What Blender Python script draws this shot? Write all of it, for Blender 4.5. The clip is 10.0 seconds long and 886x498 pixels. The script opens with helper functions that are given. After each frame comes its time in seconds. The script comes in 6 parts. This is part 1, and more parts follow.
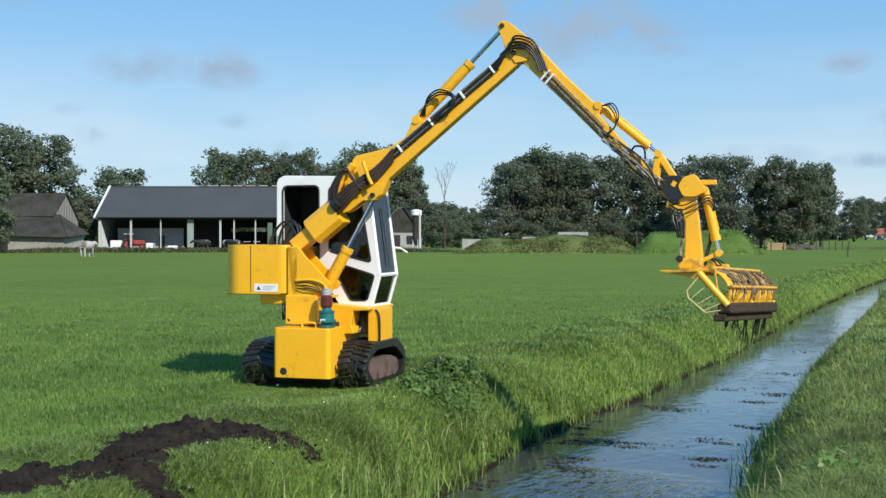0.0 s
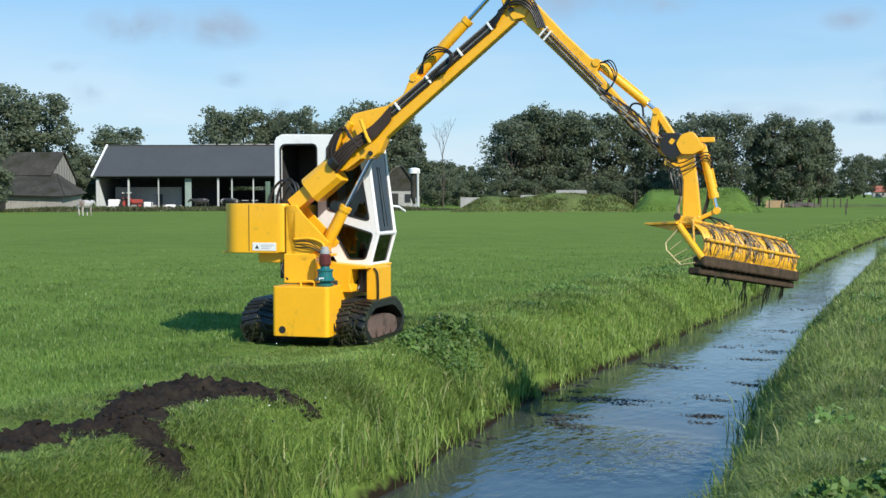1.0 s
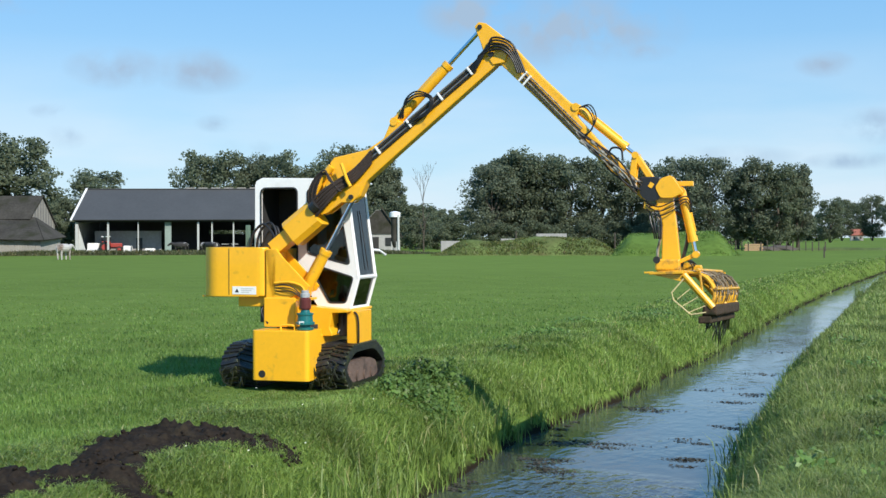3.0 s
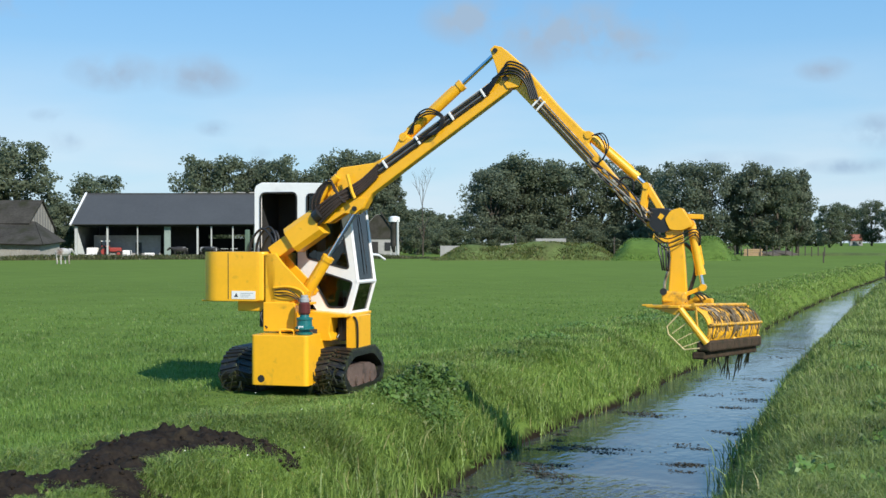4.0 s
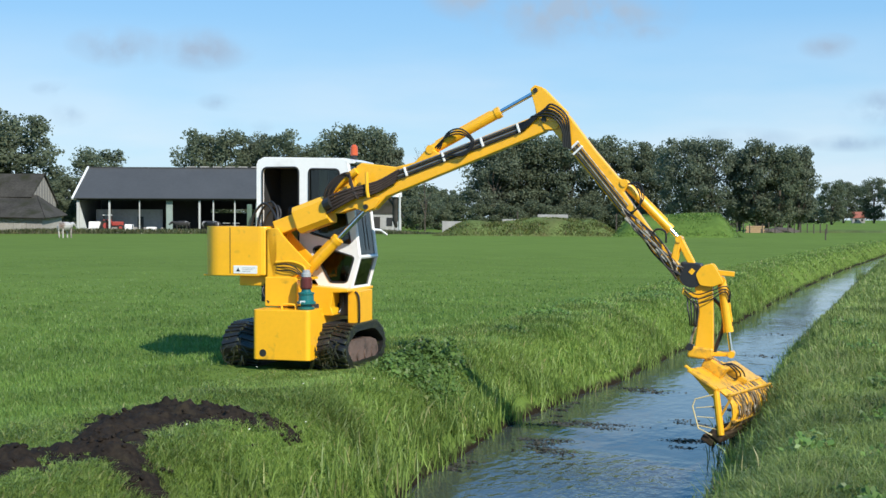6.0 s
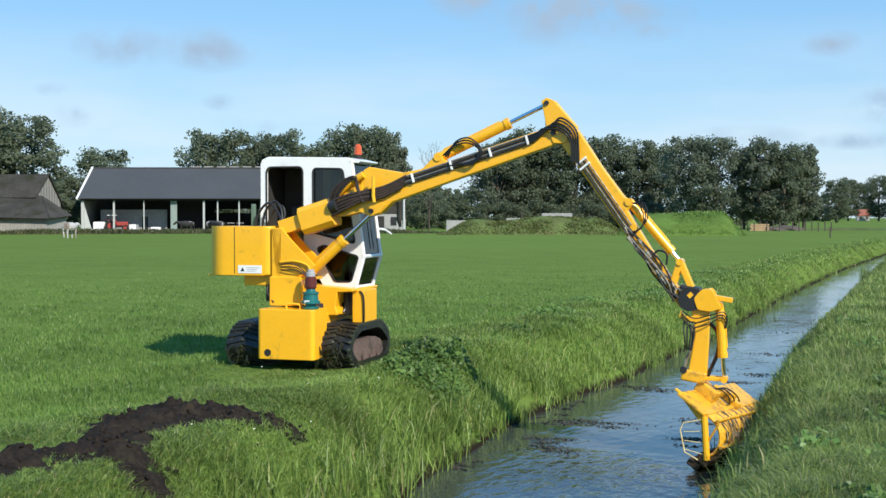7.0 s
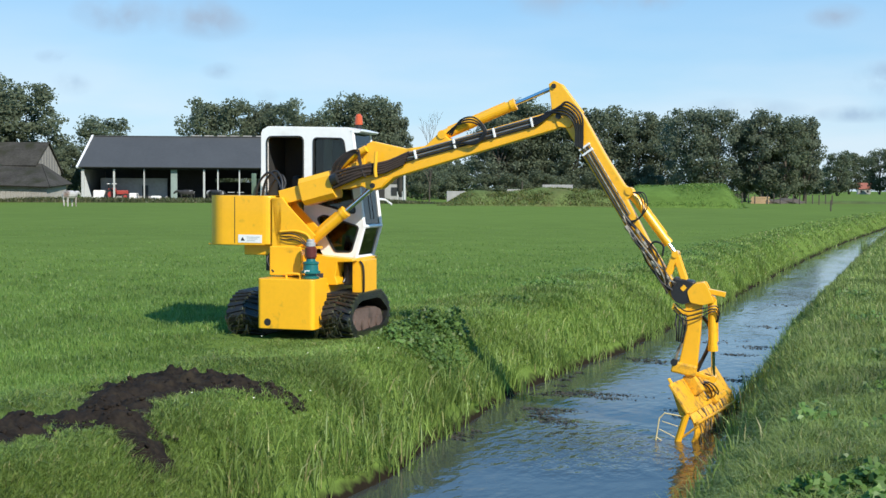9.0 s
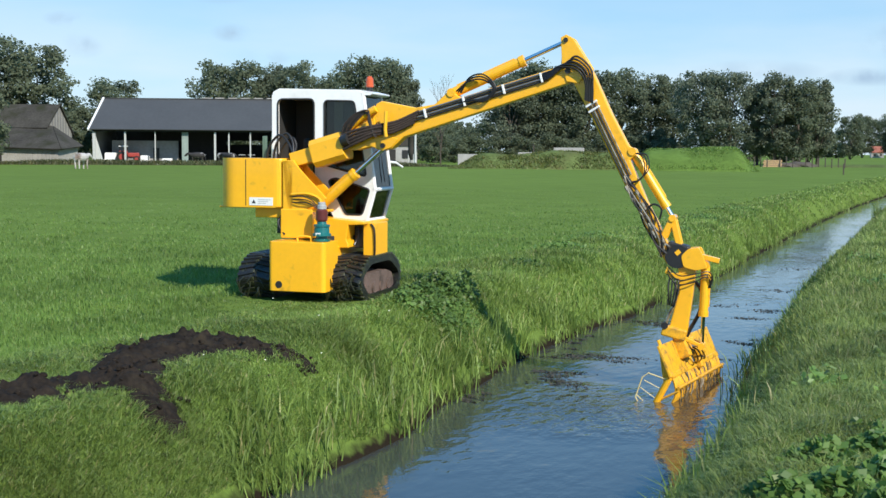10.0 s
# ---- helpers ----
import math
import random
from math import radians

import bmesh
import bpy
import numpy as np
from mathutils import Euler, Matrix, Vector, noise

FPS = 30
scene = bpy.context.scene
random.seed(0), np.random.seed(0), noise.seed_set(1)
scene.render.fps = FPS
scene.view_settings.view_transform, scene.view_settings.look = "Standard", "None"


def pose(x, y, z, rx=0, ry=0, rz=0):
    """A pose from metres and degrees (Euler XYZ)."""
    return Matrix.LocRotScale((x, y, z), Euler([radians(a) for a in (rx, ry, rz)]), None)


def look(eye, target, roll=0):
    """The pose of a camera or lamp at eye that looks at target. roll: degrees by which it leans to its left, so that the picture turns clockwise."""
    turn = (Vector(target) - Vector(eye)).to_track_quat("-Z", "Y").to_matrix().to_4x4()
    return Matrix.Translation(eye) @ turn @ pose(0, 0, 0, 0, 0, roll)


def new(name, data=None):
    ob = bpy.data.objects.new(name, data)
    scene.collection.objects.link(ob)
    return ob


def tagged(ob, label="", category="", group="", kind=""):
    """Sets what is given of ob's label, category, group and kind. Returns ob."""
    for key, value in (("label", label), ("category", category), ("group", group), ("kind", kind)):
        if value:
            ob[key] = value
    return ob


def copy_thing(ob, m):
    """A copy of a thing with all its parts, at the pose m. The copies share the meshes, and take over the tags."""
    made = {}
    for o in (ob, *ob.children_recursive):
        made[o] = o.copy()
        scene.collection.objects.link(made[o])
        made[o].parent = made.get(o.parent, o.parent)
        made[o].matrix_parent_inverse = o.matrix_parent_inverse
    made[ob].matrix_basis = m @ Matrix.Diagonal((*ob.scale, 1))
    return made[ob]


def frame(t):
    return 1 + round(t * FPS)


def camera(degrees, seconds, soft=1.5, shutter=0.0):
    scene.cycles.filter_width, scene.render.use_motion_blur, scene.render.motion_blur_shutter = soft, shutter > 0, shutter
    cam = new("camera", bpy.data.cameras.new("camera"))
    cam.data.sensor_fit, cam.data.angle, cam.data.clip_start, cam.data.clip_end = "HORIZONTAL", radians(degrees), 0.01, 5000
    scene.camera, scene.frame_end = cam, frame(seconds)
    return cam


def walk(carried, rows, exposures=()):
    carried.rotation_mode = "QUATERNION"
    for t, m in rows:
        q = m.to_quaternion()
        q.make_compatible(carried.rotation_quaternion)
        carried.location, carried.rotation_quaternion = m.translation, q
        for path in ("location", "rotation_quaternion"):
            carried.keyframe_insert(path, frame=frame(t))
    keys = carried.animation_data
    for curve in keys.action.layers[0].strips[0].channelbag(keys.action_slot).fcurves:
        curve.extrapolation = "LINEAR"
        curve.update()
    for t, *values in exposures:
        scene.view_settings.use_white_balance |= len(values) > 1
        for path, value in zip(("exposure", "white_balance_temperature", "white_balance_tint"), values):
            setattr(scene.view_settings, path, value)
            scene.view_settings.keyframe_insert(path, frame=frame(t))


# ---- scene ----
import functools

cam = camera(40, 10.0, soft=1.5)


def view(yaw, pitch, roll):
    """Camera pose at the standing point on the ditch bank: degrees left of +y, up, and lean."""
    a, p = radians(yaw), radians(pitch)
    eye = Vector((0, 0, 1.85))
    ahead = Vector((-math.sin(a) * math.cos(p), math.cos(a) * math.cos(p), math.sin(p)))
    return look(eye, eye + ahead * 10, roll)


walk(cam, [
    (0.0, view(23.044, -0.608, 0.004)), (0.5, view(22.869, -1.288, -0.079)), (1.0, view(22.964, -2.567, -0.115)),
    (1.5, view(22.914, -3.315, -0.356)), (2.0, view(22.708, -2.461, -0.270)), (2.5, view(22.304, -1.088, -0.085)),
    (3.0, view(22.041, -0.520, -0.151)), (3.2, view(21.98, -0.253, -0.10)), (4.3, view(22.05, -0.365, -0.07)), (4.5, view(22.085, -0.714, -0.086)), (5.0, view(22.146, -1.143, 0.083)),
    (5.5, view(22.115, -1.322, 0.178)), (5.7, view(22.03, -1.444, 0.2)), (6.8, view(22.39, -1.414, 0.05)), (7.0, view(22.299, -1.491, -0.022)), (7.5, view(22.387, -2.081, 0.245)),
    (8.0, view(22.349, -2.078, 0.184)), (8.5, view(22.309, -2.195, 0.180)), (9.0, view(22.303, -2.870, 0.352)),
    (9.5, view(22.569, -5.171, 0.368)), (10.0, view(22.805, -4.614, 0.434))],
     exposures=[(0, 0.12), (1, 0.22), (2, 0.45), (3, 0.25), (4.5, 0.17), (5.5, 0.22), (8, 0.28), (9, 0.26), (10, 0.30)])

# ---- light ----
SUN_EL, SUN_FROM = 37.0, (0.85, -0.53)      # elevation, and the way towards the sun over the ground
world = bpy.data.worlds.new("sky")
scene.world = world
world.use_nodes = True
wn, wl = world.node_tree.nodes, world.node_tree.links
background = wn["Background"]
background.inputs["Strength"].default_value = 0.11
sky = wn.new("ShaderNodeTexSky")
sky.sky_type, sky.sun_disc = "NISHITA", False
sky.sun_elevation, sky.sun_rotation = radians(SUN_EL), math.atan2(SUN_FROM[0], SUN_FROM[1])
sky.air_density, sky.dust_density, sky.ozone_density = 1.0, 0.6, 1.0
coord = wn.new("ShaderNodeTexCoord")


def wmath(op, a, b=None, clamp=False):
    n = wn.new("ShaderNodeMath")
    n.operation, n.use_clamp = op, clamp
    for k, v in enumerate((a, b)):
        if v is None:
            continue
        if isinstance(v, (int, float)):
            n.inputs[k].default_value = v
        else:
            wl.new(v, n.inputs[k])
    return n.outputs[0]


def wdot(vec, const):
    n = wn.new("ShaderNodeVectorMath")
    n.operation = "DOT_PRODUCT"
    wl.new(vec, n.inputs[0])
    n.inputs[1].default_value = const
    return n.outputs["Value"]


cloud_noise = wn.new("ShaderNodeTexNoise")
cloud_noise.inputs["Scale"].default_value, cloud_noise.inputs["Detail"].default_value = 26.0, 8.0
wl.new(coord.outputs["Generated"], cloud_noise.inputs["Vector"])
veil_noise = wn.new("ShaderNodeTexNoise")
veil_map = wn.new("ShaderNodeMapping")
veil_map.inputs["Scale"].default_value = (3.0, 3.0, 14.0)
wl.new(coord.outputs["Generated"], veil_map.inputs["Vector"])
wl.new(veil_map.outputs[0], veil_noise.inputs["Vector"])
veil_noise.inputs["Scale"].default_value, veil_noise.inputs["Detail"].default_value = 1.6, 5.0
# small grey fair-weather clouds: degrees left of +y, elevation, half width, half height, density
CLOUDS = [(37.0, 7.7, 1.9, 0.8, 0.8), (33.2, 7.7, 1.9, 0.9, 0.8), (15.8, 9.6, 4.2, 1.5, 1.0), (20.6, 10.4, 2.1, 1.1, 1.0),
          (39.8, 5.7, 0.9, 0.3, 0.6), (32.6, 5.3, 0.8, 0.35, 0.6), (4.6, 7.7, 1.1, 0.5, 0.8), (2.6, 4.9, 1.3, 0.7, 0.9),
          (31.2, 4.2, 1.0, 0.4, 0.4), (41.5, 10.6, 2.0, 0.6, 0.6), (8.6, 3.6, 2.5, 0.5, 0.5), (3.5, 3.4, 1.8, 0.35, 0.7),
          (12.6, 8.6, 1.2, 0.45, 0.7), (39.2, 4.6, 0.8, 0.5, 0.5), (-4.0, 8.0, 3.0, 0.8, 0.8), (52.0, 9.0, 3.0, 0.9, 0.8),
          (70.0, 12.0, 5.0, 1.5, 0.8), (-25.0, 11.0, 4.0, 1.2, 0.8)]
total = None
for az, el, hw, hh, dens in CLOUDS:
    a, e = radians(az), radians(el)
    side = (math.cos(a), math.sin(a), 0.0)
    rise = (math.sin(a) * math.sin(e), -math.cos(a) * math.sin(e), math.cos(e))
    fore = (-math.sin(a) * math.cos(e), math.cos(a) * math.cos(e), math.sin(e))
    u = wmath("DIVIDE", wdot(coord.outputs["Generated"], side), math.sin(radians(hw * 1.3)))
    v = wmath("DIVIDE", wdot(coord.outputs["Generated"], rise), math.sin(radians(hh * 1.3)))
    r2 = wmath("ADD", wmath("MULTIPLY", u, u), wmath("MULTIPLY", v, v))
    m = wmath("SUBTRACT", 1.0, wmath("SQRT", r2), clamp=True)
    m = wmath("MULTIPLY", m, wmath("GREATER_THAN", wdot(coord.outputs["Generated"], fore), 0.0))
    m = wmath("MULTIPLY", m, dens)
    total = m if total is None else wmath("MAXIMUM", total, m)
noisy = wmath("SUBTRACT", wmath("MULTIPLY", cloud_noise.outputs["Fac"], 4.2), 1.55, clamp=True)
cloud = wmath("MULTIPLY", wmath("MULTIPLY", total, noisy), 1.7, clamp=True)
sep = wn.new("ShaderNodeSeparateXYZ")
wl.new(coord.outputs["Generated"], sep.inputs[0])
low = wmath("SUBTRACT", 1.0, wmath("DIVIDE", sep.outputs[2], 0.16), clamp=True)
veil = wmath("MULTIPLY", wmath("MULTIPLY", low, wmath("SUBTRACT", wmath("MULTIPLY", veil_noise.outputs["Fac"], 2.8), 0.75, clamp=True)), 0.8, clamp=True)
tone = wn.new("ShaderNodeValToRGB")
tone.color_ramp.elements[0].color, tone.color_ramp.elements[1].color = (0.46, 0.76, 0.96, 1), (0.065, 0.39, 0.90, 1)
tone.color_ramp.elements[1].position = 0.30
wl.new(sep.outputs[2], tone.inputs["Fac"])
gain = wn.new("ShaderNodeVectorMath")
gain.operation = "SCALE"
gain.inputs["Scale"].default_value = 8.2
wl.new(tone.outputs[0], gain.inputs[0])
clear = wn.new("ShaderNodeMixRGB")
clear.inputs[0].default_value = 0.75
wl.new(sky.outputs[0], clear.inputs[1])
wl.new(gain.outputs[0], clear.inputs[2])
mix_veil = wn.new("ShaderNodeMixRGB")
wl.new(veil, mix_veil.inputs[0])
wl.new(clear.outputs[0], mix_veil.inputs[1])
mix_veil.inputs[2].default_value = (6.2, 6.9, 7.6, 1)
mix_cloud = wn.new("ShaderNodeMixRGB")
wl.new(cloud, mix_cloud.inputs[0])
wl.new(mix_veil.outputs[0], mix_cloud.inputs[1])
mix_cloud.inputs[2].default_value = (2.95, 4.1, 5.5, 1)
wl.new(mix_cloud.outputs[0], background.inputs["Color"])

sun = new("sun", bpy.data.lights.new("sun", "SUN"))
sun.data.energy, sun.data.angle, sun.data.color = 5.0, radians(0.5), (1.0, 0.95, 0.86)
k = math.tan(radians(SUN_EL))
sun.matrix_world = look((SUN_FROM[0] * 50, SUN_FROM[1] * 50, k * 50), (0, 0, 0))


# ---- materials ----
def material(name, base, rough=0.6, metal=0.0, vary=0.25, scale=6.0, bump=0.0, bump_scale=40.0, dirt=None, dirt_amount=0.0,
             dirt_scale=3.0, spec=0.5, random_object=0.0, random_island=0.0, translucent=0.0, coat=0.0):
    """A surface with grain at two scales, optional dirt patches, relief and piece-to-piece variation."""
    mat = bpy.data.materials.new(name)
    mat.use_nodes = True
    n, l = mat.node_tree.nodes, mat.node_tree.links
    b = n["Principled BSDF"]
    b.inputs["Roughness"].default_value, b.inputs["Metallic"].default_value = rough, metal
    b.inputs["Specular IOR Level"].default_value = spec
    b.inputs["Coat Weight"].default_value = coat
    tc = n.new("ShaderNodeTexCoord")
    fine, wide = n.new("ShaderNodeTexNoise"), n.new("ShaderNodeTexNoise")
    for t, s in ((fine, scale * 6), (wide, scale * 0.7)):
        t.inputs["Scale"].default_value, t.inputs["Detail"].default_value = s, 5.0
        l.new(tc.outputs["Object"], t.inputs["Vector"])
    add = n.new("ShaderNodeMath")
    add.operation = "ADD"
    l.new(fine.outputs["Fac"], add.inputs[0])
    l.new(wide.outputs["Fac"], add.inputs[1])
    value = add.outputs[0]
    for kind, amount in (("object", random_object), ("island", random_island)):
        if amount:
            src = n.new("ShaderNodeObjectInfo").outputs["Random"] if kind == "object" else n.new("ShaderNodeNewGeometry").outputs["Random Per Island"]
            mul = n.new("ShaderNodeMath")
            mul.operation = "MULTIPLY_ADD"
            l.new(src, mul.inputs[0])
            mul.inputs[1].default_value = amount
            l.new(value, mul.inputs[2])
            value = mul.outputs[0]
    ramp = n.new("ShaderNodeMapRange")
    ramp.inputs["From Min"].default_value, ramp.inputs["From Max"].default_value = 0.6, 1.4 + random_object + random_island
    ramp.inputs["To Min"].default_value, ramp.inputs["To Max"].default_value = 1 - vary, 1 + vary
    l.new(value, ramp.inputs["Value"])
    tint = n.new("ShaderNodeVectorMath")
    tint.operation = "SCALE"
    tint.inputs[0].default_value = base
    l.new(ramp.outputs[0], tint.inputs["Scale"])
    colour = tint.outputs[0]
    if dirt:
        spots = n.new("ShaderNodeTexNoise")
        spots.inputs["Scale"].default_value, spots.inputs["Detail"].default_value = dirt_scale, 7.0
        l.new(tc.outputs["Object"], spots.inputs["Vector"])
        r = n.new("ShaderNodeMapRange")
        r.inputs["From Min"].default_value, r.inputs["From Max"].default_value = 0.62 - 0.3 * dirt_amount, 0.8 - 0.2 * dirt_amount
        l.new(spots.outputs["Fac"], r.inputs["Value"])
        mx = n.new("ShaderNodeMixRGB")
        l.new(r.outputs[0], mx.inputs[0])
        l.new(colour, mx.inputs[1])
        mx.inputs[2].default_value = (*dirt, 1)
        colour = mx.outputs[0]
    l.new(colour, b.inputs["Base Color"])
    if bump:
        bt = n.new("ShaderNodeTexNoise")
        bt.inputs["Scale"].default_value, bt.inputs["Detail"].default_value = bump_scale, 6.0
        l.new(tc.outputs["Object"], bt.inputs["Vector"])
        bn = n.new("ShaderNodeBump")
        bn.inputs["Strength"].default_value, bn.inputs["Distance"].default_value = bump, 0.02
        l.new(bt.outputs["Fac"], bn.inputs["Height"])
        l.new(bn.outputs[0], b.inputs["Normal"])
    if translucent:
        tr = n.new("ShaderNodeBsdfTranslucent")
        l.new(colour, tr.inputs["Color"])
        ms = n.new("ShaderNodeMixShader")
        ms.inputs[0].default_value = translucent
        l.new(b.outputs[0], ms.inputs[1])
        l.new(tr.outputs[0], ms.inputs[2])
        l.new(ms.outputs[0], n["Material Output"].inputs["Surface"])
    return mat


YELLOW = material("yellow_paint", (0.86, 0.43, 0.012), 0.38, vary=0.06, scale=3, dirt=(0.55, 0.29, 0.02), dirt_amount=0.02, dirt_scale=9, coat=0.3)
WORN_YELLOW = material("worn_yellow_paint", (0.74, 0.38, 0.018), 0.42, vary=0.2, scale=8, dirt=(0.22, 0.13, 0.04), dirt_amount=0.45, dirt_scale=13, bump=0.15)
WHITE = material("white_paint", (0.78, 0.78, 0.76), 0.35, vary=0.05, scale=3, dirt=(0.66, 0.66, 0.63), dirt_amount=0.03, coat=0.3)
RUBBER = material("black_rubber", (0.012, 0.012, 0.012), 0.38, vary=0.4, scale=9, bump=0.3, dirt=(0.045, 0.05, 0.02), dirt_amount=0.3, dirt_scale=14)
TRACK_SIDE = material("rusty_track_frame", (0.13, 0.085, 0.065), 0.7, vary=0.3, scale=6, bump=0.3, dirt=(0.05, 0.035, 0.025), dirt_amount=0.4, dirt_scale=7)
HOSE = material("hydraulic_hose", (0.013, 0.012, 0.012), 0.4, vary=0.3, scale=20)
SLEEVE = material("brown_hose_sleeve", (0.035, 0.022, 0.016), 0.8, vary=0.3, scale=14, bump=0.4)
STEEL = material("dirty_steel_pipe", (0.56, 0.47, 0.35), 0.35, metal=0.8, vary=0.3, scale=20, dirt=(0.13, 0.09, 0.045), dirt_amount=0.55, dirt_scale=14)
PIPE = material("grey_pipe", (0.27, 0.26, 0.245), 0.35, metal=0.6, vary=0.3, scale=14)
CHROME = material("chrome_rod", (0.75, 0.75, 0.76), 0.12, metal=1.0, vary=0.05)
BLACK_PAINT = material("black_paint", (0.018, 0.018, 0.018), 0.45, vary=0.3, scale=8)
DARK = material("dark_cab_lining", (0.02, 0.02, 0.02), 0.8, vary=0.3)
TEAL = material("teal_paint", (0.008, 0.13, 0.13), 0.4, vary=0.15)
MAROON = material("maroon_reservoir", (0.10, 0.02, 0.018), 0.35, vary=0.15)
GREY_CAP = material("grey_cap", (0.35, 0.36, 0.36), 0.5)
MUDDY = material("muddy_steel", (0.060, 0.040, 0.025), 0.85, spec=0.2, vary=0.4, scale=10, bump=0.5, bump_scale=25, dirt=(0.025, 0.025, 0.012), dirt_amount=0.4, dirt_scale=9)
WEED_WET = material("wet_water_weed", (0.018, 0.02, 0.008), 0.35, vary=0.4, scale=12)
ORANGE = material("orange_beacon", (0.50, 0.085, 0.025), 0.25, vary=0.05)
PAPER = material("white_label", (0.75, 0.75, 0.72), 0.5, vary=0.05)
INK = material("black_print", (0.03, 0.03, 0.03), 0.6, vary=0.05)
SOIL = material("dark_peat_soil", (0.017, 0.0125, 0.009), 0.9, vary=0.75, scale=4, bump=1.0, bump_scale=18, spec=0.15, dirt=(0.034, 0.026, 0.016), dirt_amount=0.25, dirt_scale=5)


# ---- mesh helpers ----
def mesh_of(name, bm, mat, smooth=False):
    bmesh.ops.recalc_face_normals(bm, faces=bm.faces)
    me = bpy.data.meshes.new(name)
    bm.to_mesh(me)
    bm.free()
    for m in (mat if isinstance(mat, (list, tuple)) else [mat]):
        me.materials.append(m)
    if smooth:
        for p in me.polygons:
            p.use_smooth = True
    return me


def part(name, bm, mat, parent=None, label="", smooth=False, at=None):
    ob = new(name, mesh_of(name, bm, mat, smooth))
    ob.parent = parent
    if at is not None:
        ob.matrix_basis = at
    return tagged(ob, label) if label else ob


def empty(name, m=None):
    ob = new(name)
    ob.empty_display_size = 0.1
    if m is not None:
        ob.matrix_basis = m
    return ob


def add_box(bm, x0, x1, y0, y1, z0, z1, bevel=0.0, m=None, segs=2):
    r = bmesh.ops.create_cube(bm, size=1.0, matrix=Matrix.Translation(((x0 + x1) / 2, (y0 + y1) / 2, (z0 + z1) / 2)) @ Matrix.Diagonal((x1 - x0, y1 - y0, z1 - z0, 1)))
    vs = r["verts"]
    if bevel:
        es = list({e for v in vs for e in v.link_edges})
        out = bmesh.ops.bevel(bm, geom=es, offset=bevel, segments=segs, affect="EDGES", profile=0.5)
        vs = list({v for f in out["faces"] for v in f.verts} | {v for v in vs if v.is_valid})
    if m is not None:
        bmesh.ops.transform(bm, matrix=m, verts=vs)
    return vs


def box(*a, bevel=0.0, m=None):
    bm = bmesh.new()
    add_box(bm, *a, bevel=bevel, m=m)
    return bm


def add_prism(bm, pts, y0, y1, bevel=0.0):
    """An outline in x, z carried from y0 to y1."""
    va = [bm.verts.new((x, y0, z)) for x, z in pts]
    f = bm.faces.new(va)
    r = bmesh.ops.extrude_face_region(bm, geom=[f])
    vb = [g for g in r["geom"] if isinstance(g, bmesh.types.BMVert)]
    bmesh.ops.translate(bm, vec=(0, y1 - y0, 0), verts=vb)
    if bevel:
        es = {e for v in va + vb for e in v.link_edges}
        bmesh.ops.bevel(bm, geom=list(es), offset=bevel, segments=2, affect="EDGES", profile=0.5)


def prism(pts, y0, y1, bevel=0.0):
    bm = bmesh.new()
    add_prism(bm, pts, y0, y1, bevel)
    return bm


def add_tube(bm, pts, radius, sides=8, close=True):
    """A round bar along a run of points; radius may be one number or one for each point."""
    pts = [Vector(p) for p in pts]
    radii = radius if isinstance(radius, (list, tuple)) else [radius] * len(pts)
    rings, side = [], None
    for i, p in enumerate(pts):
        way = (pts[min(i + 1, len(pts) - 1)] - pts[max(i - 1, 0)]).normalized()
        if side is None:
            side = way.orthogonal().normalized()
        side = (side - way * side.dot(way)).normalized()
        other = way.cross(side)
        rings.append([bm.verts.new(p + (side * math.cos(2 * math.pi * k / sides) + other * math.sin(2 * math.pi * k / sides)) * radii[i]) for k in range(sides)])
    for a, b in zip(rings, rings[1:]):
        for k in range(sides):
            bm.faces.new((a[k], a[(k + 1) % sides], b[(k + 1) % sides], b[k]))
    if close:
        bm.faces.new(rings[0][::-1])
        bm.faces.new(rings[-1])


def tube(pts, radius, sides=8):
    bm = bmesh.new()
    add_tube(bm, pts, radius, sides)
    return bm


def curve(ctrl, n=6):
    """A smooth run through control points."""
    c = [Vector(p) for p in ctrl]
    c = [c[0] * 2 - c[1]] + c + [c[-1] * 2 - c[-2]]
    out = []
    for i in range(1, len(c) - 2):
        for k in range(n):
            t = k / n
            a, b, d, e = c[i - 1], c[i], c[i + 1], c[i + 2]
            out.append(0.5 * ((2 * b) + (d - a) * t + (2 * a - 5 * b + 4 * d - e) * t * t + (3 * b - a - 3 * d + e) * t ** 3))
    return out + [c[-2]]


def holed(outer, holes, y0, y1):
    """A flat panel in x, z with openings, from y0 to y1."""
    bm = bmesh.new()
    edges = []
    for loop in [outer] + holes:
        vs = [bm.verts.new((x, y0, z)) for x, z in loop]
        edges += [bm.edges.new((vs[i], vs[(i + 1) % len(vs)])) for i in range(len(vs))]
    r = bmesh.ops.triangle_fill(bm, use_beauty=True, use_dissolve=False, edges=edges)
    fs = [g for g in r["geom"] if isinstance(g, bmesh.types.BMFace)]
    ex = bmesh.ops.extrude_face_region(bm, geom=fs)
    bmesh.ops.translate(bm, vec=(0, y1 - y0, 0), verts=[g for g in ex["geom"] if isinstance(g, bmesh.types.BMVert)])
    return bm


def rounded(pts, r, n=4):
    """An outline with rounded corners."""
    out = []
    for i, p in enumerate(pts):
        a, b, c = Vector(pts[i - 1]), Vector(p), Vector(pts[(i + 1) % len(pts)])
        ra = min(r, (a - b).length * 0.45, (c - b).length * 0.45)
        p0, p1 = b + (a - b).normalized() * ra, b + (c - b).normalized() * ra
        for k in range(n + 1):
            t = k / n
            q = p0 * (1 - t) ** 2 + b * 2 * t * (1 - t) + p1 * t * t
            out.append((q.x, q.y))
    return out


